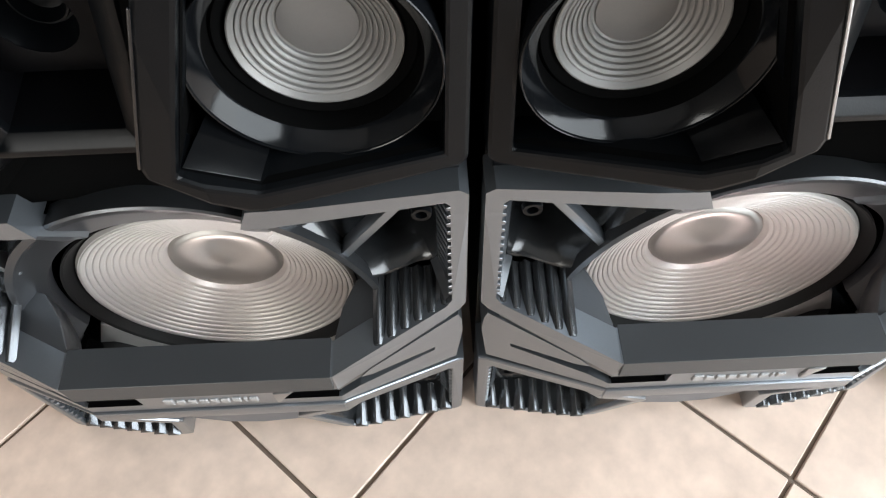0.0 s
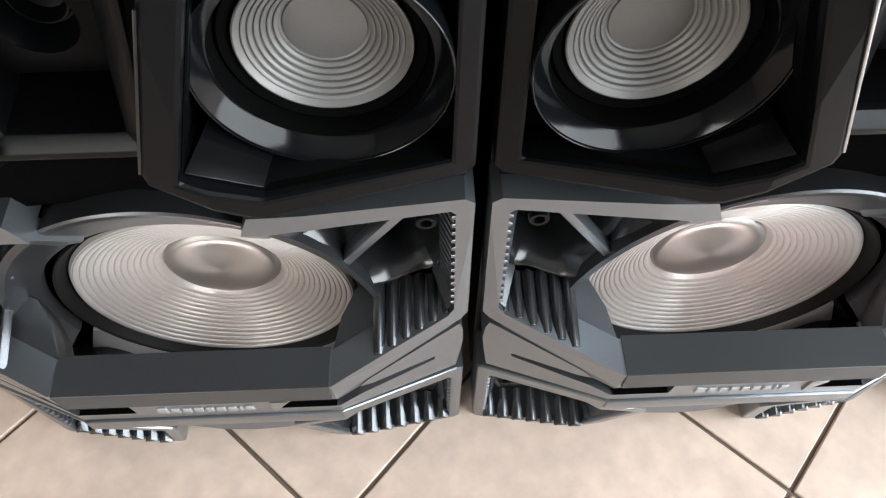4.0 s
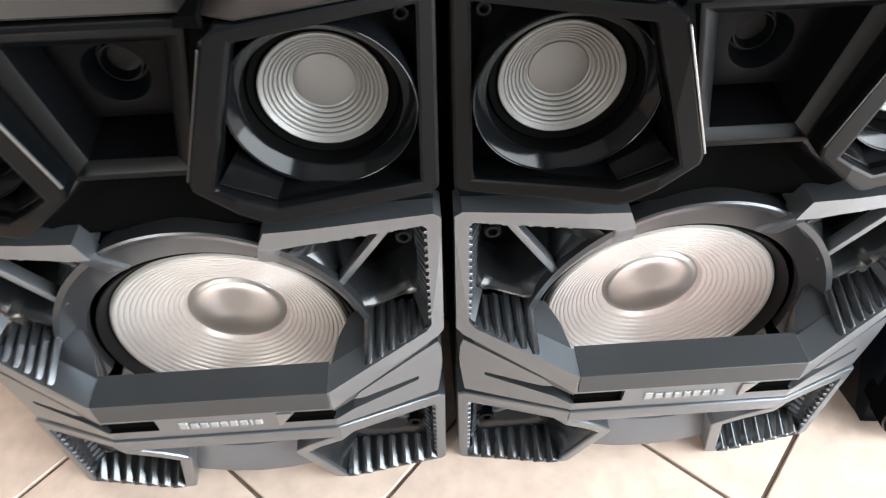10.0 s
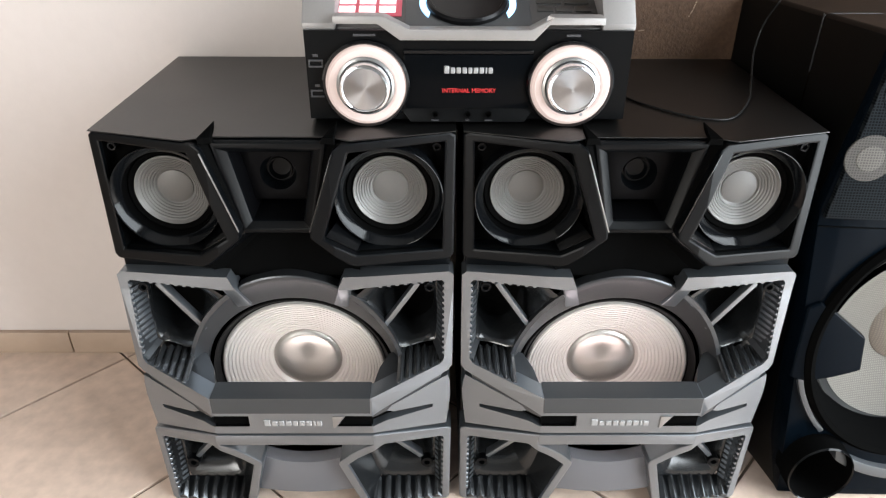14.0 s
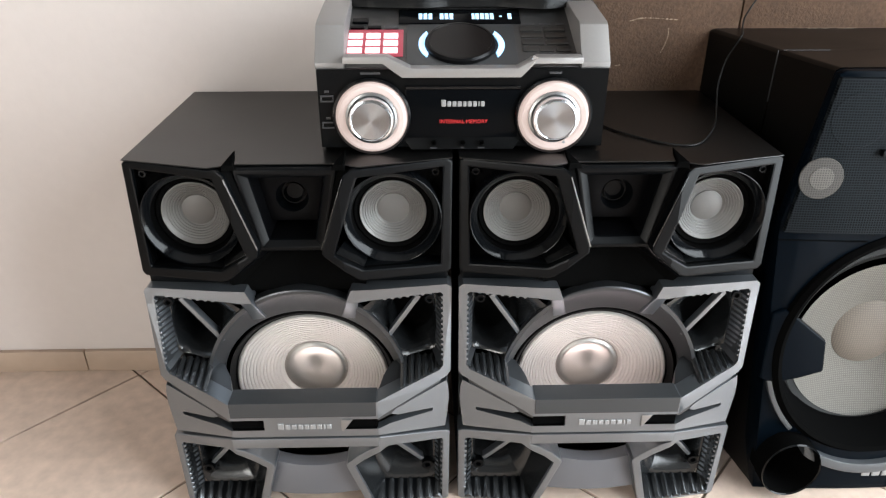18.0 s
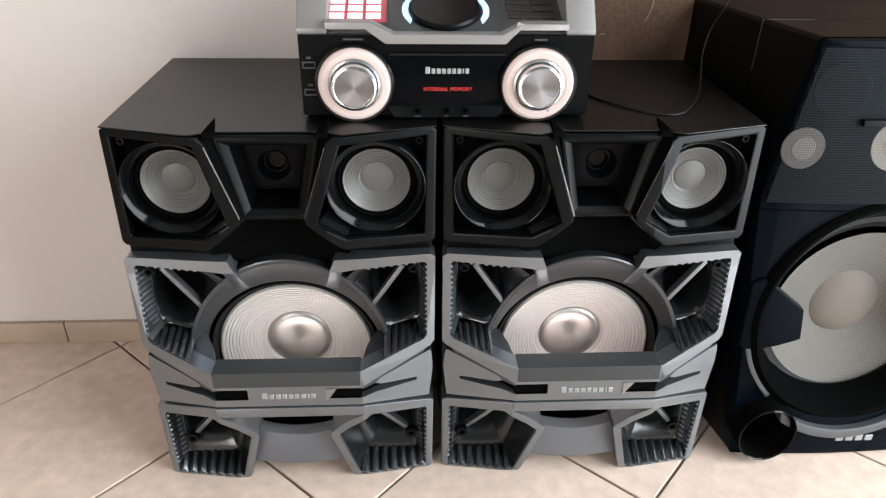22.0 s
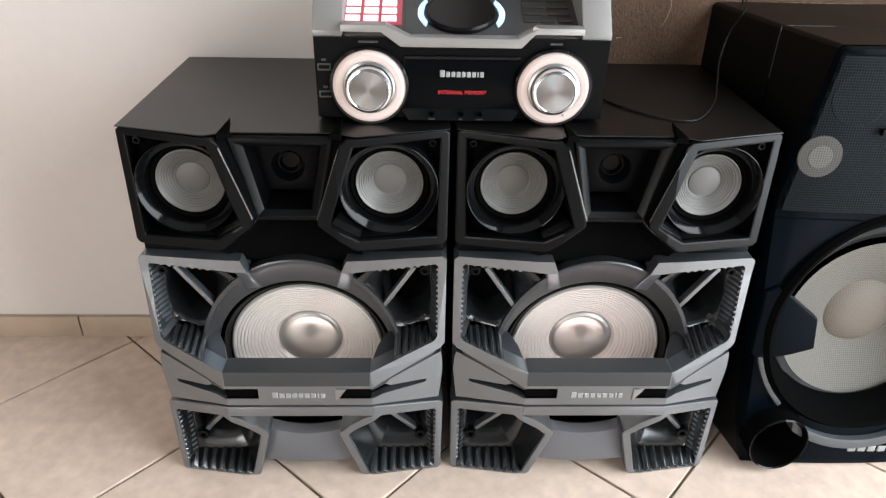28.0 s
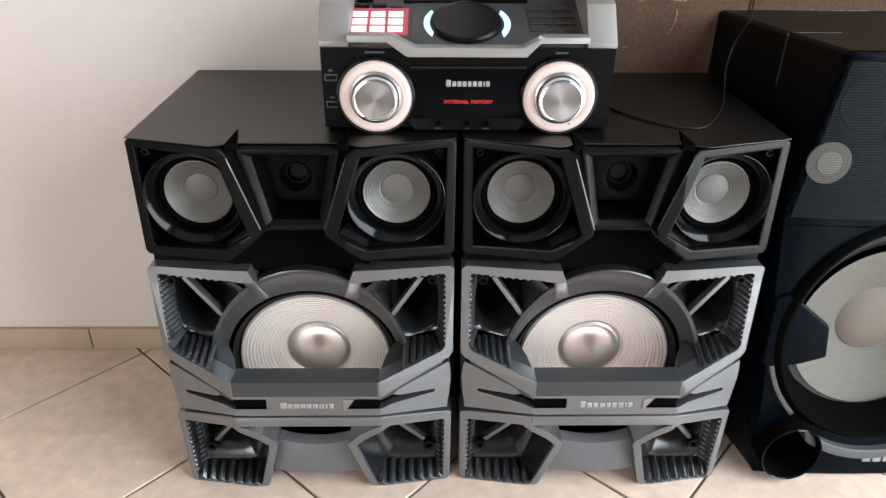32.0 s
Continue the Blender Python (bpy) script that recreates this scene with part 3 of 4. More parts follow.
        well = [(0.106, 0.1290), (0.163, 0.1155), (0.1685, 0.1105), (0.1685, 0.0220), (0.0950, 0.0205), (0.0740, 0.0960), (0.0830, 0.1075), (0.0940, 0.1190)]
        part("foot_bowl", hollow(flip(well, s), s * 0.130, 0.078, 0.024, 0.024, 0.072, lambda x, z: 0.018), BOWL, ft, "smooth dark grey horn in the foot")
        part("foot_wall", skin([[(s * x, prow(x, z) + 0.003, z) for x, z in hole[4:] + hole[:4]], [(s * x, 0.018, z) for x, z in well[4:] + well[:4]]], False), BOWL, ft, "smooth dark inner walls of the foot")
        for k in range(10):
            z = 0.026 + k * 0.0088
            part("side_rib", bar_between((s * 0.1785, 0.0045, z), (s * 0.1695, 0.0165, z), 0.0048, 0.0020, 0.0006), SILVER, ft)
        part("horn_end", lathe([(0.029, 0.0708), (0.0, 0.0708)], 32, s * 0.130, 0.078), MATTE, ft, "black bottom of the horn")
        part("strut", bar_between((s * 0.100, 0.000, 0.128), (s * 0.150, 0.020, 0.062), 0.0062, 0.012), SILVER, ft, "diagonal silver strut")
        part("screw_boss", lathe([(0.0085, 0.024), (0.0080, 0.014), (0.0042, 0.014), (0.0040, 0.020), (0.0, 0.020)], 20, s * 0.158, 0.050), BLACK, ft)
        # midrange box of the upper module
        hexo = [(0.074, 0.5163), (0.186, 0.5180), (0.1915, 0.5145), (0.1905, 0.3770), (0.1860, 0.3715), (0.0835, 0.3770), (0.0765, 0.3800), (0.0375, 0.4130), (0.0370, 0.4215), (0.0665, 0.5110)]
        hexi = [(0.0815, 0.5060), (0.1795, 0.5085), (0.1770, 0.3845), (0.0845, 0.3910), (0.0515, 0.4130)]
        hx = part("midrange_frame", slab(flip(hexo, s), [flip(hexi, s)], 0, 0.030, 0.0024, WING_FOLDS, wing, 2), BLACK, sp, "black six-sided midrange frame", 0.04)
        mid_x, mid_z = 0.1195, 0.4460
        part("midrange_baffle", slab(flip([(0.066, 0.514), (0.188, 0.516), (0.188, 0.376), (0.082, 0.378), (0.042, 0.415)], s), [arc(s * mid_x, mid_z, 0.048, 0.048, 0, 345, 23)], 0.034, 0.01, 0), MATTE, hx, "black back of the midrange box")
        deep = [(mid_x + (x - mid_x) * 1.0, mid_z + (z - mid_z) * 1.045) for x, z in hexi]
        near = [(mid_x + (x - mid_x) * 0.994, mid_z + (z - mid_z) * 0.994) for x, z in hexi]
        part("midrange_funnel", skin([[(s * x, wing(x, z) + 0.006, z) for x, z in near], [(s * x, 0.0345, z) for x, z in deep]]), MATTE, hx, "black sloping inner walls")
        part("inner_facet", prism([(s * 0.0530, -0.013, 0.4135), (s * 0.0845, -0.007, 0.3925), (s * 0.0895, 0.026, 0.3930), (s * 0.0630, 0.026, 0.4165)], (s * -0.002, 0, -0.003), 0.0006), FLARE, hx, "sloping black inner facet")
        for bx, bz in ((0.1715, 0.5000), (0.0905, 0.4985)):
            part("screw_boss", lathe([(0.0048, 0.034), (0.0045, 0.026), (0.0028, 0.026), (0.0026, 0.031), (0.0, 0.031)], 16, s * bx, bz), BLACK, hx)
        md = part("midrange_ring", lathe([(0.0592, 0.034), (0.0592, 0.0120), (0.0590, 0.0112), (0.0585, 0.0108), (0.0580, 0.0111), (0.0577, 0.0122), (0.0510, 0.0190), (0.0500, 0.0212)], 72, s * mid_x, mid_z), RING, hx, "glossy black speaker ring")
        part("ring_throat", lathe([(0.0501, 0.0211), (0.0490, 0.025), (0.0488, 0.036)], 64, s * mid_x, mid_z), MATTE, md)
        part("midrange_surround", lathe([(0.0500, 0.034), (0.0470, 0.0315), (0.0440, 0.0325), (0.0415, 0.0345), (0.0395, 0.0345)], 64, s * mid_x, mid_z), MATTE, md)
        part("midrange_cone", lathe([(0.0412, 0.0330), (0.0408, 0.0316), (0.0400, 0.0314)] + ridged(0.0372, 0.0330, 0.0208, 0.0436, 6, 0.0011) + [(0.0190, 0.0455)], 80, s * mid_x, mid_z), MID_CONE, md, "ribbed silver midrange cone")
        part("dust_cap", lathe([(0.0200, 0.0462), (0.0194, 0.0442), (0.0160, 0.0432), (0.0, 0.0422)], 48, s * mid_x, mid_z), CAP, md, "flat grey dust cap")
        # black raised triangle on the top
        part("top_fin", solid([(s * 0.0690, -0.008, 0.5150), (s * 0.0530, -0.006, 0.5150), (s * 0.0655, 0.046, 0.5205), (s * 0.0680, -0.008, 0.5225), (s * 0.0560, -0.006, 0.5215), (s * 0.0653, 0.044, 0.5225)], [(0, 1, 2), (3, 5, 4), (0, 3, 4, 1), (1, 4, 5, 2), (2, 5, 3, 0)], 0.0005, 1), MATTE, sp, "small black raised triangle on the cabinet top")
        part("valley", prism([(s * 0.0560, 0.0045, 0.5140), (s * 0.0700, -0.0075, 0.5140), (s * 0.0400, -0.0105, 0.4170), (s * 0.0325, 0.0045, 0.4140)], (0, 0.012, 0), 0.0006), MATTE, hx, "smooth black valley")
        # left bevel is made bright silver to paint in a highlight; right stays black
        part("polished_edge", bar_between((s * 0.0662, -0.0150, 0.5080), (s * 0.0372, -0.0186, 0.4215), 0.0015, 0.0018, 0.0005), SILVER_LIGHT if s < 0 else GLOSS, hx, "bevel line, highlight painted bright on the left one")
    # vinyl top that runs forward to the edge of the front module
    rim_pts = [(-0.1945, 0.3272, 0.5188), (-0.1915, 0.0230, 0.5188), (-0.085, -0.0065, 0.5188), (-0.058, 0.005, 0.5188)]
    rim_pts = rim_pts + [(-x, y, z) for x, y, z in reversed(rim_pts)]
    part("top_panel", prism(rim_pts, (0, 0, -0.0012), 0.0004, 1), VINYL, sp, "dark grey vinyl top")
    # tweeter horn in the middle of the upper module
    def trapeze(top, bottom, zt, zb, y):
        return [(-top, y, zt), (top, y, zt), (bottom, y, zb), (-bottom, y, zb)]

    hf = part("tweeter_frame", skin([trapeze(0.0610, 0.0400, 0.5165, 0.4100, 0.030), trapeze(0.0605, 0.0395, 0.5160, 0.4105, 0.001), trapeze(0.0580, 0.0375, 0.5140, 0.4125, -0.002), trapeze(0.0540, 0.0350, 0.5095, 0.4165, -0.002), trapeze(0.0437, 0.0277, 0.5030, 0.4235, 0.0040), trapeze(0.0432, 0.0272, 0.5025, 0.4240, 0.0080)], True, 0.0009, 2), BLACK, sp, "black tapered tweeter frame with bevelled bars")
    part("tweeter_funnel", skin([trapeze(0.0432, 0.0272, 0.5025, 0.4240, 0.0080), trapeze(0.0375, 0.0250, 0.4985, 0.4300, 0.036), trapeze(0.0375, 0.0250, 0.4985, 0.4300, 0.052)]), SATIN, hf, "black inner walls of the tweeter horn")
    part("horn_back", box(-0.046, 0.046, 0.050, 0.054, 0.420, 0.506, 0), MATTE, hf)
    part("tweeter_plate", slab([(-0.0390, 0.5000), (0.0390, 0.5000), (0.0290, 0.4405), (0.0260, 0.4380), (-0.0260, 0.4380), (-0.0290, 0.4405)], [arc(0, 0.4690, 0.0195, 0.0195, 0, 345, 23)], 0.028, 0.018, 0.0015), SATIN, hf, "dark grey tweeter plate")
    part("tweeter", lathe([(0.0196, 0.0285), (0.0190, 0.0295), (0.0165, 0.0375), (0.0150, 0.0425), (0.0138, 0.0425), (0.0130, 0.0395), (0.0120, 0.0395), (0.0112, 0.0430), (0.0098, 0.0465), (0.0060, 0.0470), (0.0, 0.0462)], 44, 0, 0.4690), BLACK, hf, "round black tweeter")
    # glossy scoop below the tweeter
    scoop = [(-0.0370, 0.4130), (0.0370, 0.4130), (0.0765, 0.3800), (0.0860, 0.3640), (0.0800, 0.3440), (-0.0800, 0.3440), (-0.0860, 0.3640), (-0.0765, 0.3800)]
    def scoop_rim(x, z):
        return 0.004 + 0.022 * min(1.0, max(0.0, (0.38 - z) / 0.03)) - 0.006 * min(1.0, abs(x) / 0.07)

    def scoop_piece(keep):
        bm = hollow(scoop, 0.0, 0.404, 0.030, 0.007, 0.034, scoop_rim, 72, 14)
        bmesh.ops.delete(bm, geom=[f for i, f in enumerate(bm.faces) if not keep(i % 72)], context="FACES")
        return bm

    flares = ([c % 72 for c in range(-5, 2)], range(34, 41))
    part("scoop", scoop_piece(lambda c: c not in flares[0] and c not in flares[1]), MATTE, sp, "black scoop between the drivers")
    for cols in flares:
        part("flare", scoop_piece(lambda c: c in cols), FLARE, sp, "glossy black flare of the scoop")
    part("scoop_end", lathe([(0.032, 0.0335), (0.0, 0.0335)], 36, 0, 0.404, 1.0, 0.28), MATTE, sp)
    for s in (1, -1):
        part("module_base", slab(flip([(0.088, 0.356), (0.186, 0.356), (0.186, 0.380), (0.088, 0.380)], s), (), 0.022, 0.02, 0.001), BLACK, sp)
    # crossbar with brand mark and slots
    # plate over the silver bar, darkened to paint in its dim reflection
    part("crossbar_top", solid([(-0.0930, -0.0475, 0.1945), (0.0930, -0.0475, 0.1945), (0.0935, -0.0466, 0.2168), (-0.0935, -0.0466, 0.2168), (-0.0935, -0.0165, 0.2170), (0.0935, -0.0165, 0.2170), (0.0930, -0.0400, 0.1945), (-0.0930, -0.0400, 0.1945)], [(0, 1, 2, 3), (3, 2, 5, 4), (4, 5, 6, 7), (7, 6, 1, 0), (0, 3, 4, 7), (1, 6, 5, 2)], 0.0003, 1), GUNMETAL, front, "plate on the crossbar top with its shade painted dark")
    part("slot_backing", box(-0.0945, 0.0945, -0.0405, -0.024, 0.165, 0.195, 0), MATTE, front)
    for s in (1, -1):
        part("slot_floor", box(min(s * 0.053, s * 0.0934), max(s * 0.053, s * 0.0934), -0.0445, -0.030, 0.1718, 0.1724, 0), MATTE, front)
    part("flag", slab([(0.0475, 0.1705), (0.0500, 0.1705), (0.0605, 0.1885), (0.0475, 0.1885)], (), -0.0465, 0.003, 0.0006), SILVER_LIGHT, front, "small bright triangular badge")
    blocks(front, -0.0345, 0.0345, -0.045, 0.1735, 0.0095, (1.15, 1, 1, 1, 0.9, 1, 1, 0.4, 0.95), WHITE)
    part("base_strip", slab([(-0.0955, 0.1425), (0.0955, 0.1425), (0.0955, 0.158), (-0.0955, 0.158)], (), -0.046, 0.03, 0.0013), SILVER, sp, "silver strip below the crossbar")
    # curved lower front panel
    low = [(-0.066 + 0.132 * i / 12, 0.027) for i in range(13)] + [(0.0585, 0.080)] + arc(0, 0.300, 0.218, 0.218, -70, -110, 28) + [(-0.0585, 0.080)]
    part("lower_panel", slab(low, (), 0.0, 0.02, 0.0012, tuple(-0.09 + 0.03 * i for i in range(7)), lambda x, z: -0.016 + 1.6 * x * x), PANEL, sp, "plain curved blue-grey lower panel")
    led = bpy.data.lights.new("woofer_led", "AREA")
    led.shape, led.size, led.size_y = "RECTANGLE", 0.11, 0.025
    led.energy, led.color = LED_POWER, (1.0, 0.86, 0.82)
    lamp = new("woofer_led", led)
    lamp.parent = sp
    lamp.matrix_basis = look((0.0, -0.010, 0.196), (0.0, 0.07, 0.215))
    return sp


spun(DOME, 0.85)
LED_POWER = 0.096
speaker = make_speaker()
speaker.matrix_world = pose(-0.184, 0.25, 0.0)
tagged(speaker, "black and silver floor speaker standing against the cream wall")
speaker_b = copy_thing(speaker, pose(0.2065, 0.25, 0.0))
# its woofer light stands on a pinker colour
for ob in speaker_b.children:
    if ob.type == "LIGHT":
        ob.data = ob.data.copy()
        ob.data.energy, ob.data.color = 0.105, (1.0, 0.80, 0.78)
tagged(speaker_b, "floor speaker with pink-lit woofer beside a taller black speaker")


# ---------------------------------------------------------------- the mini system on top
def make_console():
    un = thing("mini_hifi", pose(0.0195, 0.30, 0.5190), "black and grey mini hi-fi with two lit knobs", "stereo")
    W = 0.1675
    part("lower_case", box(-W, W, 0.0, 0.22, 0.004, 0.0968, 0.004), CASE, un, "black lower housing")
    part("plinth", box(-W + 0.004, W - 0.004, 0.010, 0.21, -0.0005, 0.008, 0.001), MATTE, un)
    # sloping top
    slope = math.tan(radians(20.5))

    def top_z(y):
        return 0.0974 + y * slope

    part("top_deck", solid([(-0.135, 0.002, 0.094), (0.135, 0.002, 0.094), (0.135, 0.002, top_z(0.002)), (-0.135, 0.002, top_z(0.002)), (-0.135, 0.128, 0.094), (0.135, 0.128, 0.094), (0.135, 0.128, top_z(0.128)), (-0.135, 0.128, top_z(0.128))],
         [(0, 1, 2, 3), (7, 6, 5, 4), (0, 4, 5, 1), (3, 2, 6, 7), (0, 3, 7, 4), (1, 5, 6, 2)], 0.001), DECK, un, "dark grey sloping control deck")
    part("rear_case", box(-0.135, 0.135, 0.128, 0.22, 0.094, top_z(0.128) + 0.002, 0.002), BLACK, un)
    for s in (1, -1):
        prof = [(-0.003, 0.0965), (-0.003, 0.1035), (0.026, 0.1400), (0.033, 0.1430), (0.110, 0.1530), (0.20, 0.1560), (0.20, 0.0965)]
        part("shoulder", prism([(s * 0.1340, y, z) for y, z in prof], (s * (W - 0.134), 0, 0), 0.0022), GREY, un, "grey raised shoulder")
    trim = [(-0.134, 0.1056), (-0.0905, 0.1056), (-0.0688, 0.0900), (0.0645, 0.0900), (0.0790, 0.1050), (0.133, 0.1050), (0.133, 0.1118), (0.0822, 0.1118), (0.0605, 0.1000), (-0.059, 0.1000), (-0.085, 0.1128), (-0.134, 0.1128)]
    part("front_trim", slab(trim, (), -0.0175, 0.020, 0.0008), TRIM, un, "pale silver angled trim")
    part("trim_facet", prism([(0.0725, -0.0182, 0.1010), (0.0832, -0.0182, 0.1124), (0.0775, -0.010, 0.1132)], (0, 0.004, -0.002), 0.0004, 1), CHROME, un)
    part("lower_face", slab([(-W + 0.002, 0.006), (W - 0.002, 0.006), (W - 0.002, 0.0972), (-W + 0.002, 0.0972)], [arc(s * 0.105, 0.0435, 0.0435, 0.0435, 0, 350, 35) for s in (-1, 1)], -0.006, 0.01, 0.0015), CASE, un, "black front")
    part("display_window", slab([(-0.064, 0.018), (0.064, 0.018), (0.066, 0.074), (-0.066, 0.074)], (), -0.0085, 0.004, 0.001), SCREEN, un, "glossy black window")
    part("lower_lip", prism([(-0.070, -0.006, 0.017), (0.070, -0.006, 0.017), (0.060, -0.011, 0.004), (-0.060, -0.011, 0.004)], (0, 0.008, 0), 0.0008), CASE, un)
    part("upper_lip", box(-0.066, 0.066, -0.0095, -0.004, 0.0745, 0.0785, 0.0008, 1), GLOSS, un)
    for s in (-1, 1):
        kx = s * 0.105
        bz = part("knob_bezel", lathe([(0.0455, -0.003), (0.0450, -0.012), (0.0430, -0.0145), (0.0415, -0.013), (0.0410, -0.006)], 64, kx, 0.0435), GLOSS, un, "glossy black knob bezel")
        part("light_ring", lathe([(0.0415, -0.010), (0.0398, -0.0150), (0.0370, -0.0172), (0.0325, -0.0165), (0.0300, -0.0150)], 64, kx, 0.0435), RING_GLOW, bz, "glowing pale light ring")
        part("inner_ring", lathe([(0.0302, -0.0140), (0.0296, -0.0165), (0.0270, -0.0175), (0.0255, -0.0150)], 64, kx, 0.0435), SILVER_LIGHT, bz, "silver ring inside the light")
        kn = part("knob", lathe([(0.0258, -0.010), (0.0255, -0.0262), (0.0248, -0.0285), (0.0228, -0.0292), (0.0216, -0.0278)], 64, kx, 0.0435), CHROME, bz, "chrome knob rim")
        part("knob_face", lathe([(0.0218, -0.0275), (0.0212, -0.0282), (0.0, -0.0284)], 64, kx, 0.0435), BRUSHED, kn, "spun metal knob face")
    part("knob_mark", lathe([(0.0018, -0.0190), (0.0, -0.0194)], 16, 0.1175, 0.0150), WHITE, un)
    blocks(un, -0.0250, 0.0250, -0.0085, 0.0548, 0.0080, (1.15, 1, 1, 1, 0.9, 1, 1, 0.4, 0.95), WHITE)
    # the red word display
    tc = bpy.data.curves.new("word_display", "FONT")
    tc.body, tc.size, tc.align_x, tc.extrude = "INTERNAL MEMORY", 0.0062, "CENTER", 0.0002
    tmp = new("word_display", tc)
    dg = bpy.context.evaluated_depsgraph_get()
    me = bpy.data.meshes.new_from_object(tmp.evaluated_get(dg))
    bpy.data.objects.remove(tmp)
    me.materials.append(RED_TEXT)
    words = new("word_display", me)
    words.parent = un
    words.matrix_basis = pose(0.001, -0.0092, 0.0352, 90, 0, 0)
    tagged(words, "red lit words on the window")
    for x, w in ((-0.034, 0.008), (0.0, 0.004), (0.022, 0.008)):
        part("jack", lathe([(0.0036, -0.0112), (0.0036, -0.0122), (0.0024, -0.0122), (0.0022, -0.009), (0.0, -0.009)], 16, x, 0.0125), MATTE, un)
        part("printed_mark", box(x - w / 2, x + w / 2, -0.0122, -0.010, 0.0055, 0.0068, 0), FAINT, un)
    for z in (0.060, 0.029):
        pt = part("usb_port", slab([(-0.163, z), (-0.148, z), (-0.148, z + 0.008), (-0.163, z + 0.008)], [[(-0.1615, z + 0.0018), (-0.1495, z + 0.0018), (-0.1495, z + 0.0062), (-0.1615, z + 0.0062)]], -0.0075, 0.004, 0.0005), FAINT, un, "small usb socket")
        part("printed_mark", box(-0.158, -0.153, -0.0068, -0.0055, z + 0.011, z + 0.0135, 0), FAINT, pt)
    for s, w in ((-1, 0.011), (1, 0.007)):
        part("printed_mark", box(s * 0.105 - w, s * 0.105 + w, -0.0068, -0.0055, 0.0915, 0.0938, 0), FAINT, un)

    # things on the sloping deck, laid out along the slope
    deck = Matrix.Translation((0, 0.002, 0.0982)) @ Matrix.Rotation(radians(20.5), 4, "X")

    def laid(name, bm, material, parent, label=""):
        bm.transform(deck)
        return part(name, bm, material, parent, label)

    def flatbox(x0, x1, v0, v1, h, bevel=0.0008, base=0.0):
        return box(x0, x1, v0, v1, base, base + h, bevel, 2)

    laid("dial_well", flatbox(-0.0645, 0.0645, -0.004, 0.0895, 0.0125, 0.0012, -0.011), GUNMETAL, un, "dark grey dial surround")
    disc = lathe([(0.0418, 0.0), (0.0418, -0.0045), (0.0395, -0.0068), (0.037, -0.0070), (0.0365, -0.0064), (0.020, -0.0062), (0.0, -0.0060)], 64, 0, 0)
    disc.transform(Matrix.Translation((-0.001, 0.043, 0.001)) @ Matrix.Rotation(radians(-90), 4, "X"))
    laid("jog_dial", disc, DIAL, un, "round black jog dial")
    for s in (-1, 1):
        o = [(s * 0.0505 * math.cos(radians(a)), 0.043 + 0.047 * math.sin(radians(a))) for a in range(-36, 37, 6)]
        i = [(s * 0.0435 * math.cos(radians(a)), 0.043 + 0.0435 * math.sin(radians(a))) for a in range(28, -29, -6)]
        laid("blue_arc", prism([(x, v, 0.0012) for x, v in o + i], (0, 0, 0.0022), 0.0004, 1), BLUE_GLOW, un, "blue lit crescent beside the dial")
    laid("display", flatbox(-0.075, 0.075, 0.091, 0.124, 0.002), SCREEN, un, "dark display strip")
    for k, (x, w) in enumerate(((-0.048, 0.0045), (-0.042, 0.0045), (-0.036, 0.0045), (-0.022, 0.0045), (-0.016, 0.0045), (-0.010, 0.0045), (0.017, 0.0035), (0.022, 0.0045), (0.028, 0.0045), (0.034, 0.0045), (0.040, 0.0045), (0.051, 0.003), (0.062, 0.0045))):
        h = 0.013 if k != 11 else 0.002
        laid("display_segment", flatbox(x - w / 2, x + w / 2, 0.0995 if k != 11 else 0.105, 0.0995 + h if k != 11 else 0.107, 0.0006, 0.0, 0.0021), DISPLAY, un)
    laid("key_bed", flatbox(-0.1345, -0.0685, 0.020, 0.0775, 0.0012), KEY_BED, un, "red glowing key field")
    for r in range(3):
        for c in range(3):
            x, v = -0.1335 + c * 0.0208, 0.0255 + r * 0.0158
            laid("lit_key", flatbox(x, x + 0.0172, v, v + 0.0108, 0.0020, 0.0009, 0.0008), KEY_GLOW, un, "white-pink lit key")
    for c in range(3):
        x = -0.1325 + c * 0.0205
        laid("dark_key", flatbox(x, x + 0.0165, 0.0795, 0.0850, 0.0026, 0.0008, 0.0), FAINT if c == 2 else BLACK, un)
    laid("dark_key", flatbox(-0.131, -0.112, 0.092, 0.102, 0.003), BLACK, un)
    for r in range(4):
        for c in range(2 if r else 3):
            w = 0.026 if r else 0.0165
            x, v = 0.072 + c * (w + 0.003), 0.029 + r * 0.0150
            laid("dark_key", flatbox(x, x + w, v, v + 0.0105, 0.0016), KEY_DARK, un, "flat dark key")
    for c in range(3):
        laid("printed_mark", flatbox(0.078 + c * 0.02, 0.090 + c * 0.02, 0.0905, 0.0925, 0.0006, 0), FAINT, un)
    return un


BRUSHED = mat("spun_metal", (0.40, 0.41, 0.43), 0.28, 1.0, 0.05, 200)
spun(BRUSHED, 0.85)
spun(MID_CONE, 0.3)
console = make_console()


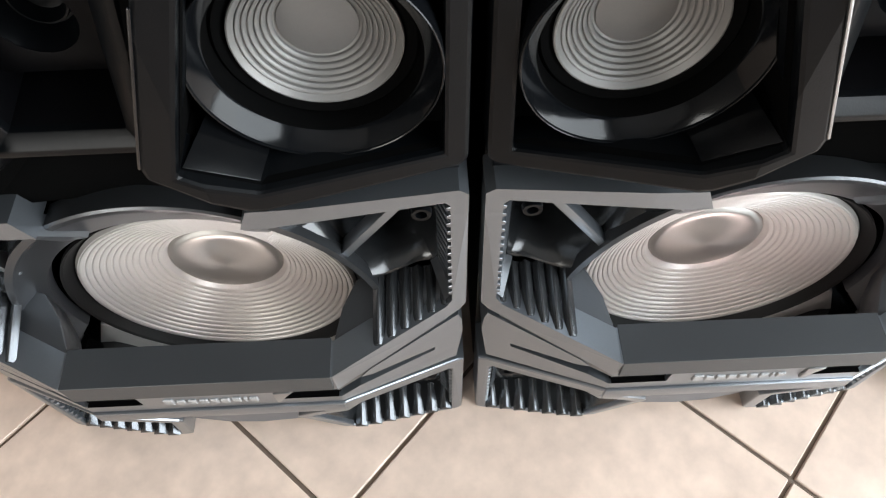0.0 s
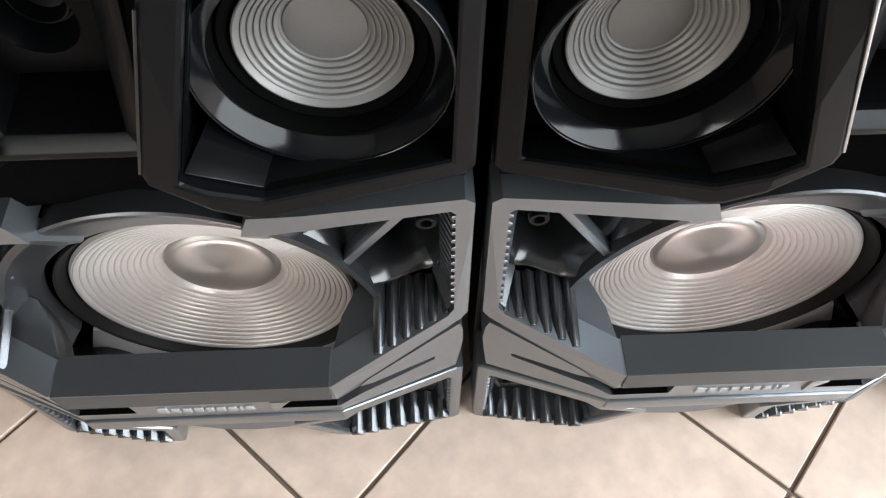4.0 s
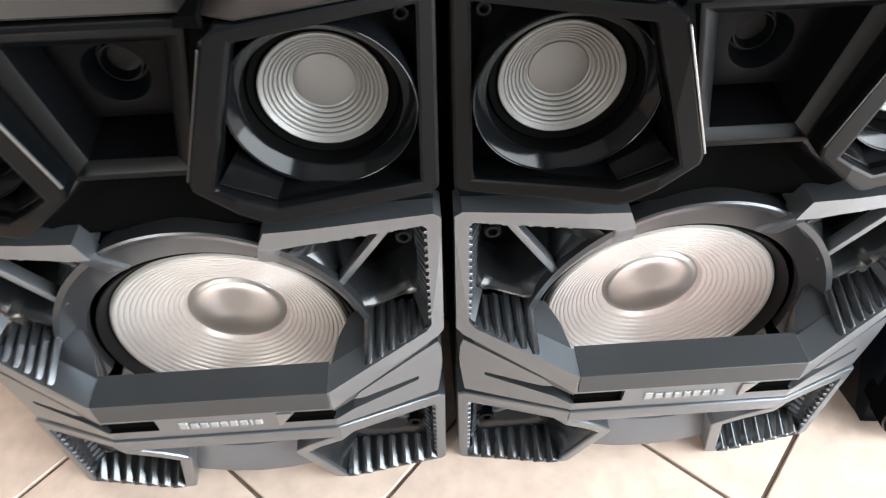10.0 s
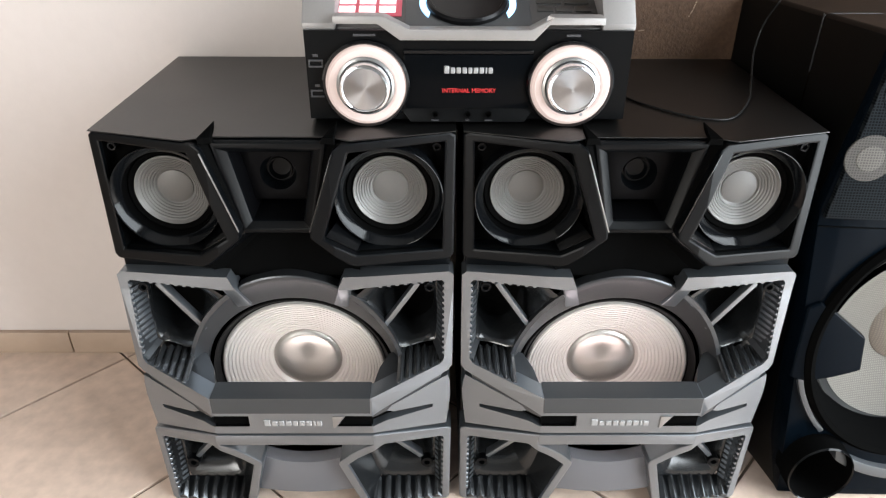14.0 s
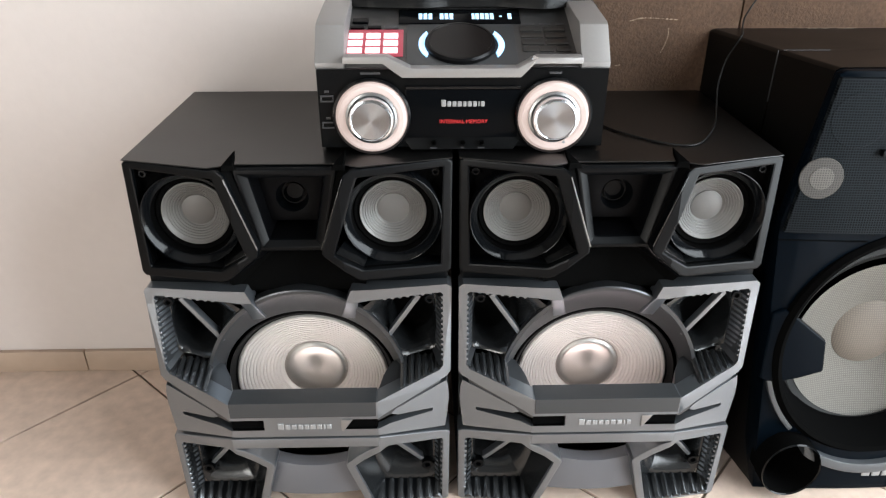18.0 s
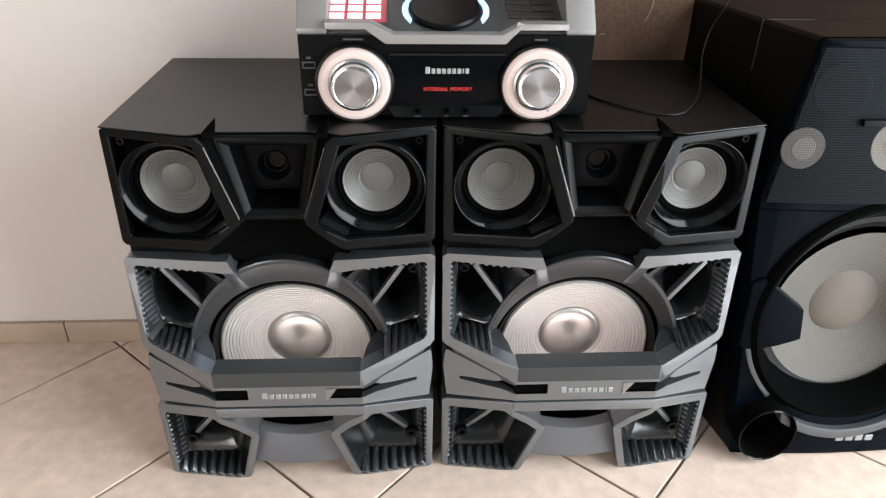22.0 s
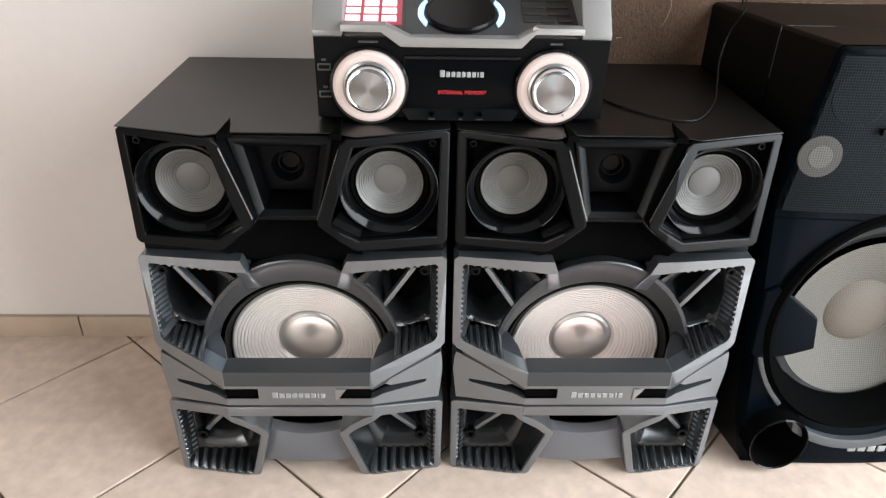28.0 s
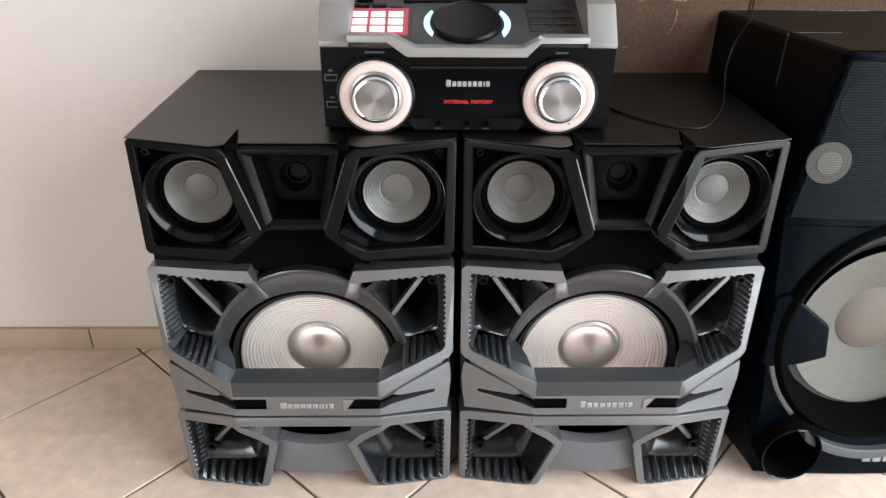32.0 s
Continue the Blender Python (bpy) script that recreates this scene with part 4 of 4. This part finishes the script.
def crumpled_cloth():
    """Dark folded cloth that lies on the rear of the console."""
    bm = bmesh.new()
    nx, ny = 60, 22
    grid = []
    for j in range(ny + 1):
        row = []
        for i in range(nx + 1):
            u, v = i / nx, j / ny
            x = -0.160 + 0.335 * u + 0.004 * noise.noise((u * 9, v * 5, 3.0))
            ang = math.pi * v
            lift = 0.030 + 0.012 * noise.noise((u * 6, v * 3, 0.0)) + 0.006 * noise.noise((u * 22, v * 9, 1.0))
            lift *= min(1.0, 8 * u, 8 * (1 - u)) ** 0.5
            lobe = math.exp(-((u - 0.26) / 0.16) ** 2) + 1.25 * math.exp(-((u - 0.76) / 0.17) ** 2)
            lift *= 0.75 + 0.45 * lobe
            row.append(bm.verts.new((x, 0.124 - 0.014 * lobe * (1 - v) + 0.040 * (1 - math.cos(ang)) + 0.010 * noise.noise((u * 7, 0.0, 5.0)) - 0.012 * max(0.0, u - 0.6), 0.1462 + max(0.0, lift * math.sin(ang)))))
        grid.append(row)
    for j in range(ny):
        for i in range(nx):
            bm.faces.new((grid[j][i], grid[j][i + 1], grid[j + 1][i + 1], grid[j + 1][i]))
    rim = [grid[0][i] for i in range(nx + 1)] + [grid[j][nx] for j in range(1, ny + 1)] + [grid[ny][i] for i in range(nx - 1, -1, -1)] + [grid[j][0] for j in range(ny - 1, 0, -1)]
    bm.faces.new(rim)
    return bm


cloth = part("folded_cloth", crumpled_cloth(), FABRIC)
cloth.matrix_world = pose(0.0195, 0.30, 0.5190)
tagged(cloth, "crumpled black cloth lying on top of the mini hi-fi", "cloth")


# ---------------------------------------------------------------- the taller black speaker
def make_tall_speaker():
    sp = thing("tower_speaker", pose(0.605, 0.262, 0.0), "tall blue-black speaker with a large pale woofer", "speaker")
    H, CX, CZ = 0.612, 0.005, 0.240

    def lean(x, z):
        """The front leans back a little and bows out in the middle."""
        return -0.013 + 0.073 * z + 0.31 * x * x

    # cabinet that widens to the back, and the moulded front section before it
    def outline(low, mid, top, y):
        side = [(-low, 0.002), (-mid, 0.405), (-mid, 0.425), (-top, H - 0.004), (-top + 0.006, H)]
        return [(x, y(x, z), z) for x, z in side + [(-x, z) for x, z in reversed(side)]]

    cab = part("cabinet", skin([outline(0.172, 0.172, 0.172, lambda x, z: 0.149), outline(0.203, 0.203, 0.203, lambda x, z: 0.312)], True, 0.002), TOWER_VINYL, sp, "black vinyl-covered cabinet")
    part("back_board", prism(outline(0.202, 0.202, 0.202, lambda x, z: 0.308), (0, 0.004, 0), 0), MATTE, cab)
    part("front_section", skin([outline(0.146, 0.181, 0.149, lambda x, z: lean(x, z) + 0.012), outline(0.171, 0.171, 0.171, lambda x, z: 0.148)], True, 0.002), TOWER_VINYL, sp, "black moulded front section")
    face = [(-0.146, 0.002), (-0.1815, 0.405), (-0.1815, 0.425), (-0.149, H - 0.005), (-0.142, H - 0.001)]
    face = face[::-1] + [(-0.146 + 0.292 * k / 12, 0.002) for k in range(1, 12)] + [(-x, z) for x, z in face]
    hole = [(CX + 0.150 * math.cos(2 * math.pi * k / 54), CZ + 0.160 * math.sin(2 * math.pi * k / 54)) for k in range(54)]
    vent = [(-0.110 + 0.038 * math.cos(2 * math.pi * k / 36), 0.057 + 0.044 * math.sin(2 * math.pi * k / 36)) for k in range(36)]
    part("front_moulding", slab(face, [hole, vent], 0.0, 0.040, 0.004, tuple(-0.16 + 0.04 * k for k in range(9)), lean, 2), NAVY, sp, "blue-black moulded front")
    # seam groove; the pale strips paint in the highlight along it
    part("seam_line", box(-0.1728, -0.1718, 0.1470, 0.1490, 0.545, H, 0), FAINT, sp)
    part("seam_line", box(-0.166, -0.105, 0.1470, 0.1490, H, H + 0.0006, 0), FAINT, sp)
    part("seam_line", bar_between((-0.1805, lean(-0.18, 0.40) - 0.0006, 0.4000), (-0.070, lean(-0.07, 0.40) - 0.0006, 0.4000), 0.0016, 0.001, 0), MATTE, sp)
    # woofer
    part("woofer_well", lathe([(0.155, 0.03), (0.155, 0.13), (0.0, 0.13)], 48, CX, CZ, 1.0, 1.05), MATTE, sp)
    tip = Matrix.Rotation(-0.073, 4, "X")

    def leaned(bm):
        """Tips a turned part back with the front."""
        bm.transform(Matrix.Translation((0, 0.073 * CZ - 0.013, 0)) @ Matrix.Translation((CX, 0, CZ)) @ tip @ Matrix.Translation((-CX, 0, -CZ)))
        return bm

    wr = part("woofer_ring", leaned(lathe([(0.167, 0.020), (0.165, 0.000), (0.160, -0.006), (0.154, -0.003), (0.147, 0.012), (0.141, 0.032), (0.137, 0.044)], 96, CX, CZ + 0.003, 1.0, 1.05)), MATTE, sp, "black dished woofer ring")
    part("woofer_surround", leaned(lathe([(0.150, 0.046), (0.143, 0.040), (0.136, 0.040), (0.131, 0.047), (0.124, 0.052)], 96, CX + 0.008, CZ - 0.012, 1.0, 1.04)), FOAM, wr)
    part("woofer_cone", leaned(lathe([(0.126, 0.050), (0.108, 0.056), (0.084, 0.063), (0.062, 0.070), (0.050, 0.0735), (0.030, 0.0775)], 96, CX + 0.012, CZ - 0.018)), MESH_A, wr, "pale cream mesh woofer cone")
    part("dust_cap", leaned(lathe([(0.0515, 0.0735), (0.0505, 0.0715), (0.041, 0.066), (0.024, 0.062), (0.0, 0.061)], 64, CX + 0.006, CZ - 0.011)), MESH_B, wr, "tan round dust cap")
    for s in (-1, 1):
        tab = [(-0.171, 0.296), (-0.156, 0.304), (-0.144, 0.2965), (-0.0935, 0.2570), (-0.0880, 0.2100), (-0.1190, 0.1980), (-0.155, 0.1885), (-0.171, 0.196)]
        pts = [(CX - s * (x - CX), z) for x, z in tab]
        part("side_clamp", slab(pts, (), -0.006, 0.020, 0.004, (), lean, 3), NAVY, wr, "black pointed side clamp")
        tr = [(CX + s * 0.1715 * math.cos(radians(a)), CZ + 0.1815 * math.sin(radians(a))) for a in range(-15, -47, -3)]
        ti = [(CX + s * 0.1650 * math.cos(radians(a)), CZ + 0.1750 * math.sin(radians(a))) for a in range(-45, -14, 3)]
        part("ring_trim", slab(tr + ti, (), -0.006, 0.016, 0.001, (), lean), GREY_TRIM, wr, "grey curved trim")
    lo = arc(CX, CZ, 0.176, 0.200, -58, -122, 24) + [(CX - 0.098, CZ - 0.142)] + arc(CX, CZ, 0.166, 0.184, -122, -58, 24) + [(CX + 0.098, CZ - 0.142)]
    part("lower_trim", slab(lo, (), -0.010, 0.020, 0.002, (), lean), GREY_TRIM, wr, "grey curved lower trim")
    # reflex port
    pt = part("reflex_port", lathe([(0.0425, 0.010), (0.0425, -0.026), (0.0412, -0.0295), (0.0398, -0.0275), (0.0380, -0.016), (0.036, 0.045), (0.034, 0.12), (0.0, 0.12)], 56, -0.110, 0.057, 1.0, 1.14), MATTE, sp, "round black reflex port")
    part("port_lip", lathe([(0.0422, -0.0278), (0.0410, -0.0302), (0.0398, -0.0282)], 56, -0.110, 0.057, 1.0, 1.14), RING, pt)
    # upper mesh panel with the small drivers behind it
    mp = part("mesh_panel", slab([(-0.1785, 0.412), (0.1785, 0.412), (0.1490, H - 0.008), (-0.1490, H - 0.008)], (), -0.006, 0.012, 0.002, tuple(-0.12 + 0.04 * k for k in range(7)), lean), MESH_DARK, sp, "dark perforated upper grille")
    for cx, cz, r, m in ((-0.1480, 0.484, 0.0265, MESH_C), (-0.0330, 0.490, 0.034, MESH_A), (0.0430, 0.490, 0.034, MESH_A), (-0.1180, 0.556, 0.034, MESH_DARK)):
        dr = lathe([(r, 0.0008), (r * 0.97, -0.0003), (r * 0.5, -0.0005), (0.0, -0.0008)], 40, cx, cz)
        for v in dr.verts:
            v.co.y += lean(v.co.x, v.co.z) - 0.0062
        sd = part("small_driver", dr, m, mp, "pale round driver behind the mesh" if m is not MESH_DARK else "")
        if m is not MESH_DARK:
            cp = lathe([(r * 0.55, -0.0004), (r * 0.52, -0.0011), (0.0, -0.0014)], 32, cx, cz)
            for v in cp.verts:
                v.co.y += lean(v.co.x, v.co.z) - 0.0062
            part("dust_cap", cp, MESH_B if m is MESH_A else MESH_CAP, sd)
    bb = box(-0.0870, 0.0970, -0.012, -0.004, 0.514, 0.522, 0.001)
    for v in bb.verts:
        v.co.y += lean(0.05, v.co.z)
    part("badge_bar", bb, BLACK, mp)
    rng = random.Random(9)
    for k in range(9):
        x = -0.085 + k * 0.0125 + rng.uniform(-0.003, 0.003)
        part("worn_edge", box(x, x + rng.uniform(0.005, 0.012), 0.3085 - rng.uniform(0.001, 0.004), 0.3115, H - 0.0005, H + 0.0004, 0), SCUFF, cab)
    blocks(sp, 0.0090, 0.0660, -0.0112, 0.0265, 0.0105, (1, 1, 1, 1), WHITE)
    return sp


GREY_TRIM = mat("satin_grey_moulding", (0.075, 0.080, 0.086), 0.34, 0.45, 0.05, 600)
MESH_A = mesh_mat("cream_mesh", (0.090, 0.083, 0.073), (0.134, 0.124, 0.110), 0.0032, 0.6, 0.0, 0.2)
MESH_B = mesh_mat("tan_mesh_cap", (0.112, 0.095, 0.080), (0.146, 0.123, 0.103), 0.0032, 0.6, 0.0, 0.2)
MESH_C = mesh_mat("dim_driver_mesh", (0.062, 0.058, 0.054), (0.032, 0.030, 0.028), 0.0030, 0.6, 0.0, 0.1)
MESH_CAP = mesh_mat("pale_driver_cap", (0.092, 0.086, 0.079), (0.050, 0.047, 0.043), 0.0030, 0.6, 0.0, 0.1)
MESH_DARK = mesh_mat("dark_mesh", (0.0125, 0.0145, 0.0165), (0.0012, 0.0018, 0.0024), 0.0032, 0.5, 0.0, 0.025)
tall = make_tall_speaker()

CABLE = mat("grey_black_cable", (0.008, 0.008, 0.008), 0.5, spec=0.2)
# cable that runs over the right cabinet and up its neighbour
cable = part("power_cable", tube([(0.192, 0.53, 0.5204), (0.199, 0.430, 0.5204), (0.2162, 0.3724, 0.5204), (0.257, 0.3230, 0.5204), (0.2867, 0.3060, 0.5204), (0.3100, 0.3120, 0.5204), (0.334, 0.3420, 0.5228), (0.357, 0.385, 0.5238), (0.370, 0.420, 0.5330), (0.380, 0.452, 0.5590), (0.3915, 0.466, 0.590), (0.4000, 0.452, 0.6235), (0.420, 0.500, 0.6255), (0.452, 0.560, 0.640), (0.50, 0.566, 0.72)], 0.0013), CABLE)
tagged(cable, "thin black cable lying on the cabinet and hanging", "cable")

# brown board that leans on the wall behind the right-hand things
board = thing("brown_board", pose(0, 0, 0), "scuffed brown board standing against the wall", "board")
part("panel", box(0.05, 0.445, 0.570, 0.577, 0.044, 1.25, 0.001), BROWN, board)
part("panel", box(0.4475, 0.720, 0.570, 0.577, 0.044, 1.25, 0.001), BROWN, board)
part("panel", box(0.7225, 1.27, 0.570, 0.577, 0.044, 1.25, 0.001), BROWN, board)
part("panel_backing", box(0.06, 1.26, 0.5755, 0.5778, 0.046, 1.24, 0), SCUFF, board)
rng = random.Random(4)
for pts in (((0.3399, 0.6125), (0.3412, 0.604), (0.3400, 0.596), (0.3370, 0.586), (0.3325, 0.576)), ((0.280, 0.6226), (0.292, 0.626), (0.302, 0.6275), (0.321, 0.6268), (0.352, 0.6245)), ((0.266, 0.5575), (0.274, 0.5585))):
    for (ax, az), (bx, bz) in zip(pts, pts[1:]):
        for k in range(5):
            t0 = (k + rng.uniform(0.0, 0.3)) / 5
            t1 = (k + rng.uniform(0.5, 1.0)) / 5
            part("scuff", bar_between((ax + (bx - ax) * t0, 0.5699, az + (bz - az) * t0), (ax + (bx - ax) * t1, 0.5699, az + (bz - az) * t1), rng.uniform(0.0008, 0.0022), 0.0006, 0), SCUFF, board)


# ---------------------------------------------------------------- skirting and floor tiles
SK_H = 0.043
x = X0 - 0.1527
while x < X1:
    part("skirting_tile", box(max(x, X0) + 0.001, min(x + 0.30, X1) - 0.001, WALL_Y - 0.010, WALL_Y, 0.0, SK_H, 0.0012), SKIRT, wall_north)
    x += 0.30

TS = 0.30
ANG = radians(47.25)
ORG = Vector((-0.5557, 0.5548))
tile_bm = box(-TS / 2 + 0.0022, TS / 2 - 0.0022, -TS / 2 + 0.0022, TS / 2 - 0.0022, -0.008, 0.0, 0.0010, 1)
for f in tile_bm.faces:
    f.smooth = False
tile_me = bpy.data.meshes.new("tile")
tile_bm.to_mesh(tile_me)
tile_bm.free()
tile_me.materials.append(TILE)
ca, sa = math.cos(ANG), math.sin(ANG)
for i in range(-14, 15):
    for j in range(-14, 15):
        u, v = (i + 0.5) * TS, (j + 0.5) * TS
        px_, py_ = ORG.x + u * ca - v * sa, ORG.y + u * sa + v * ca
        reach = TS * 0.72
        if not (X0 - reach < px_ < X1 + reach and Y1 - reach < py_ < WALL_Y + reach):
            continue
        place = pose(px_, py_, 0.0, 0, 0, math.degrees(ANG))
        mesh = tile_me
        if not (X0 + reach < px_ < X1 - reach and Y1 + reach < py_ < WALL_Y - reach):
            # tiles cut along the walls
            cut = bmesh.new()
            cut.from_mesh(tile_me)
            back = place.inverted()
            for co, no in (((X0 + 0.002, 0, 0), (-1, 0, 0)), ((X1 - 0.002, 0, 0), (1, 0, 0)), ((0, Y1 + 0.002, 0), (0, -1, 0)), ((0, WALL_Y - 0.001, 0), (0, 1, 0))):
                bmesh.ops.bisect_plane(cut, geom=cut.verts[:] + cut.edges[:] + cut.faces[:], plane_co=back @ Vector(co), plane_no=back.to_3x3() @ Vector(no), clear_outer=True)
            if not cut.faces:
                cut.free()
                continue
            mesh = bpy.data.meshes.new("tile")
            mesh.materials.append(TILE)
            cut.to_mesh(mesh)
            cut.free()
        o = new("tile", mesh)
        o.parent = floor
        o.matrix_world = place
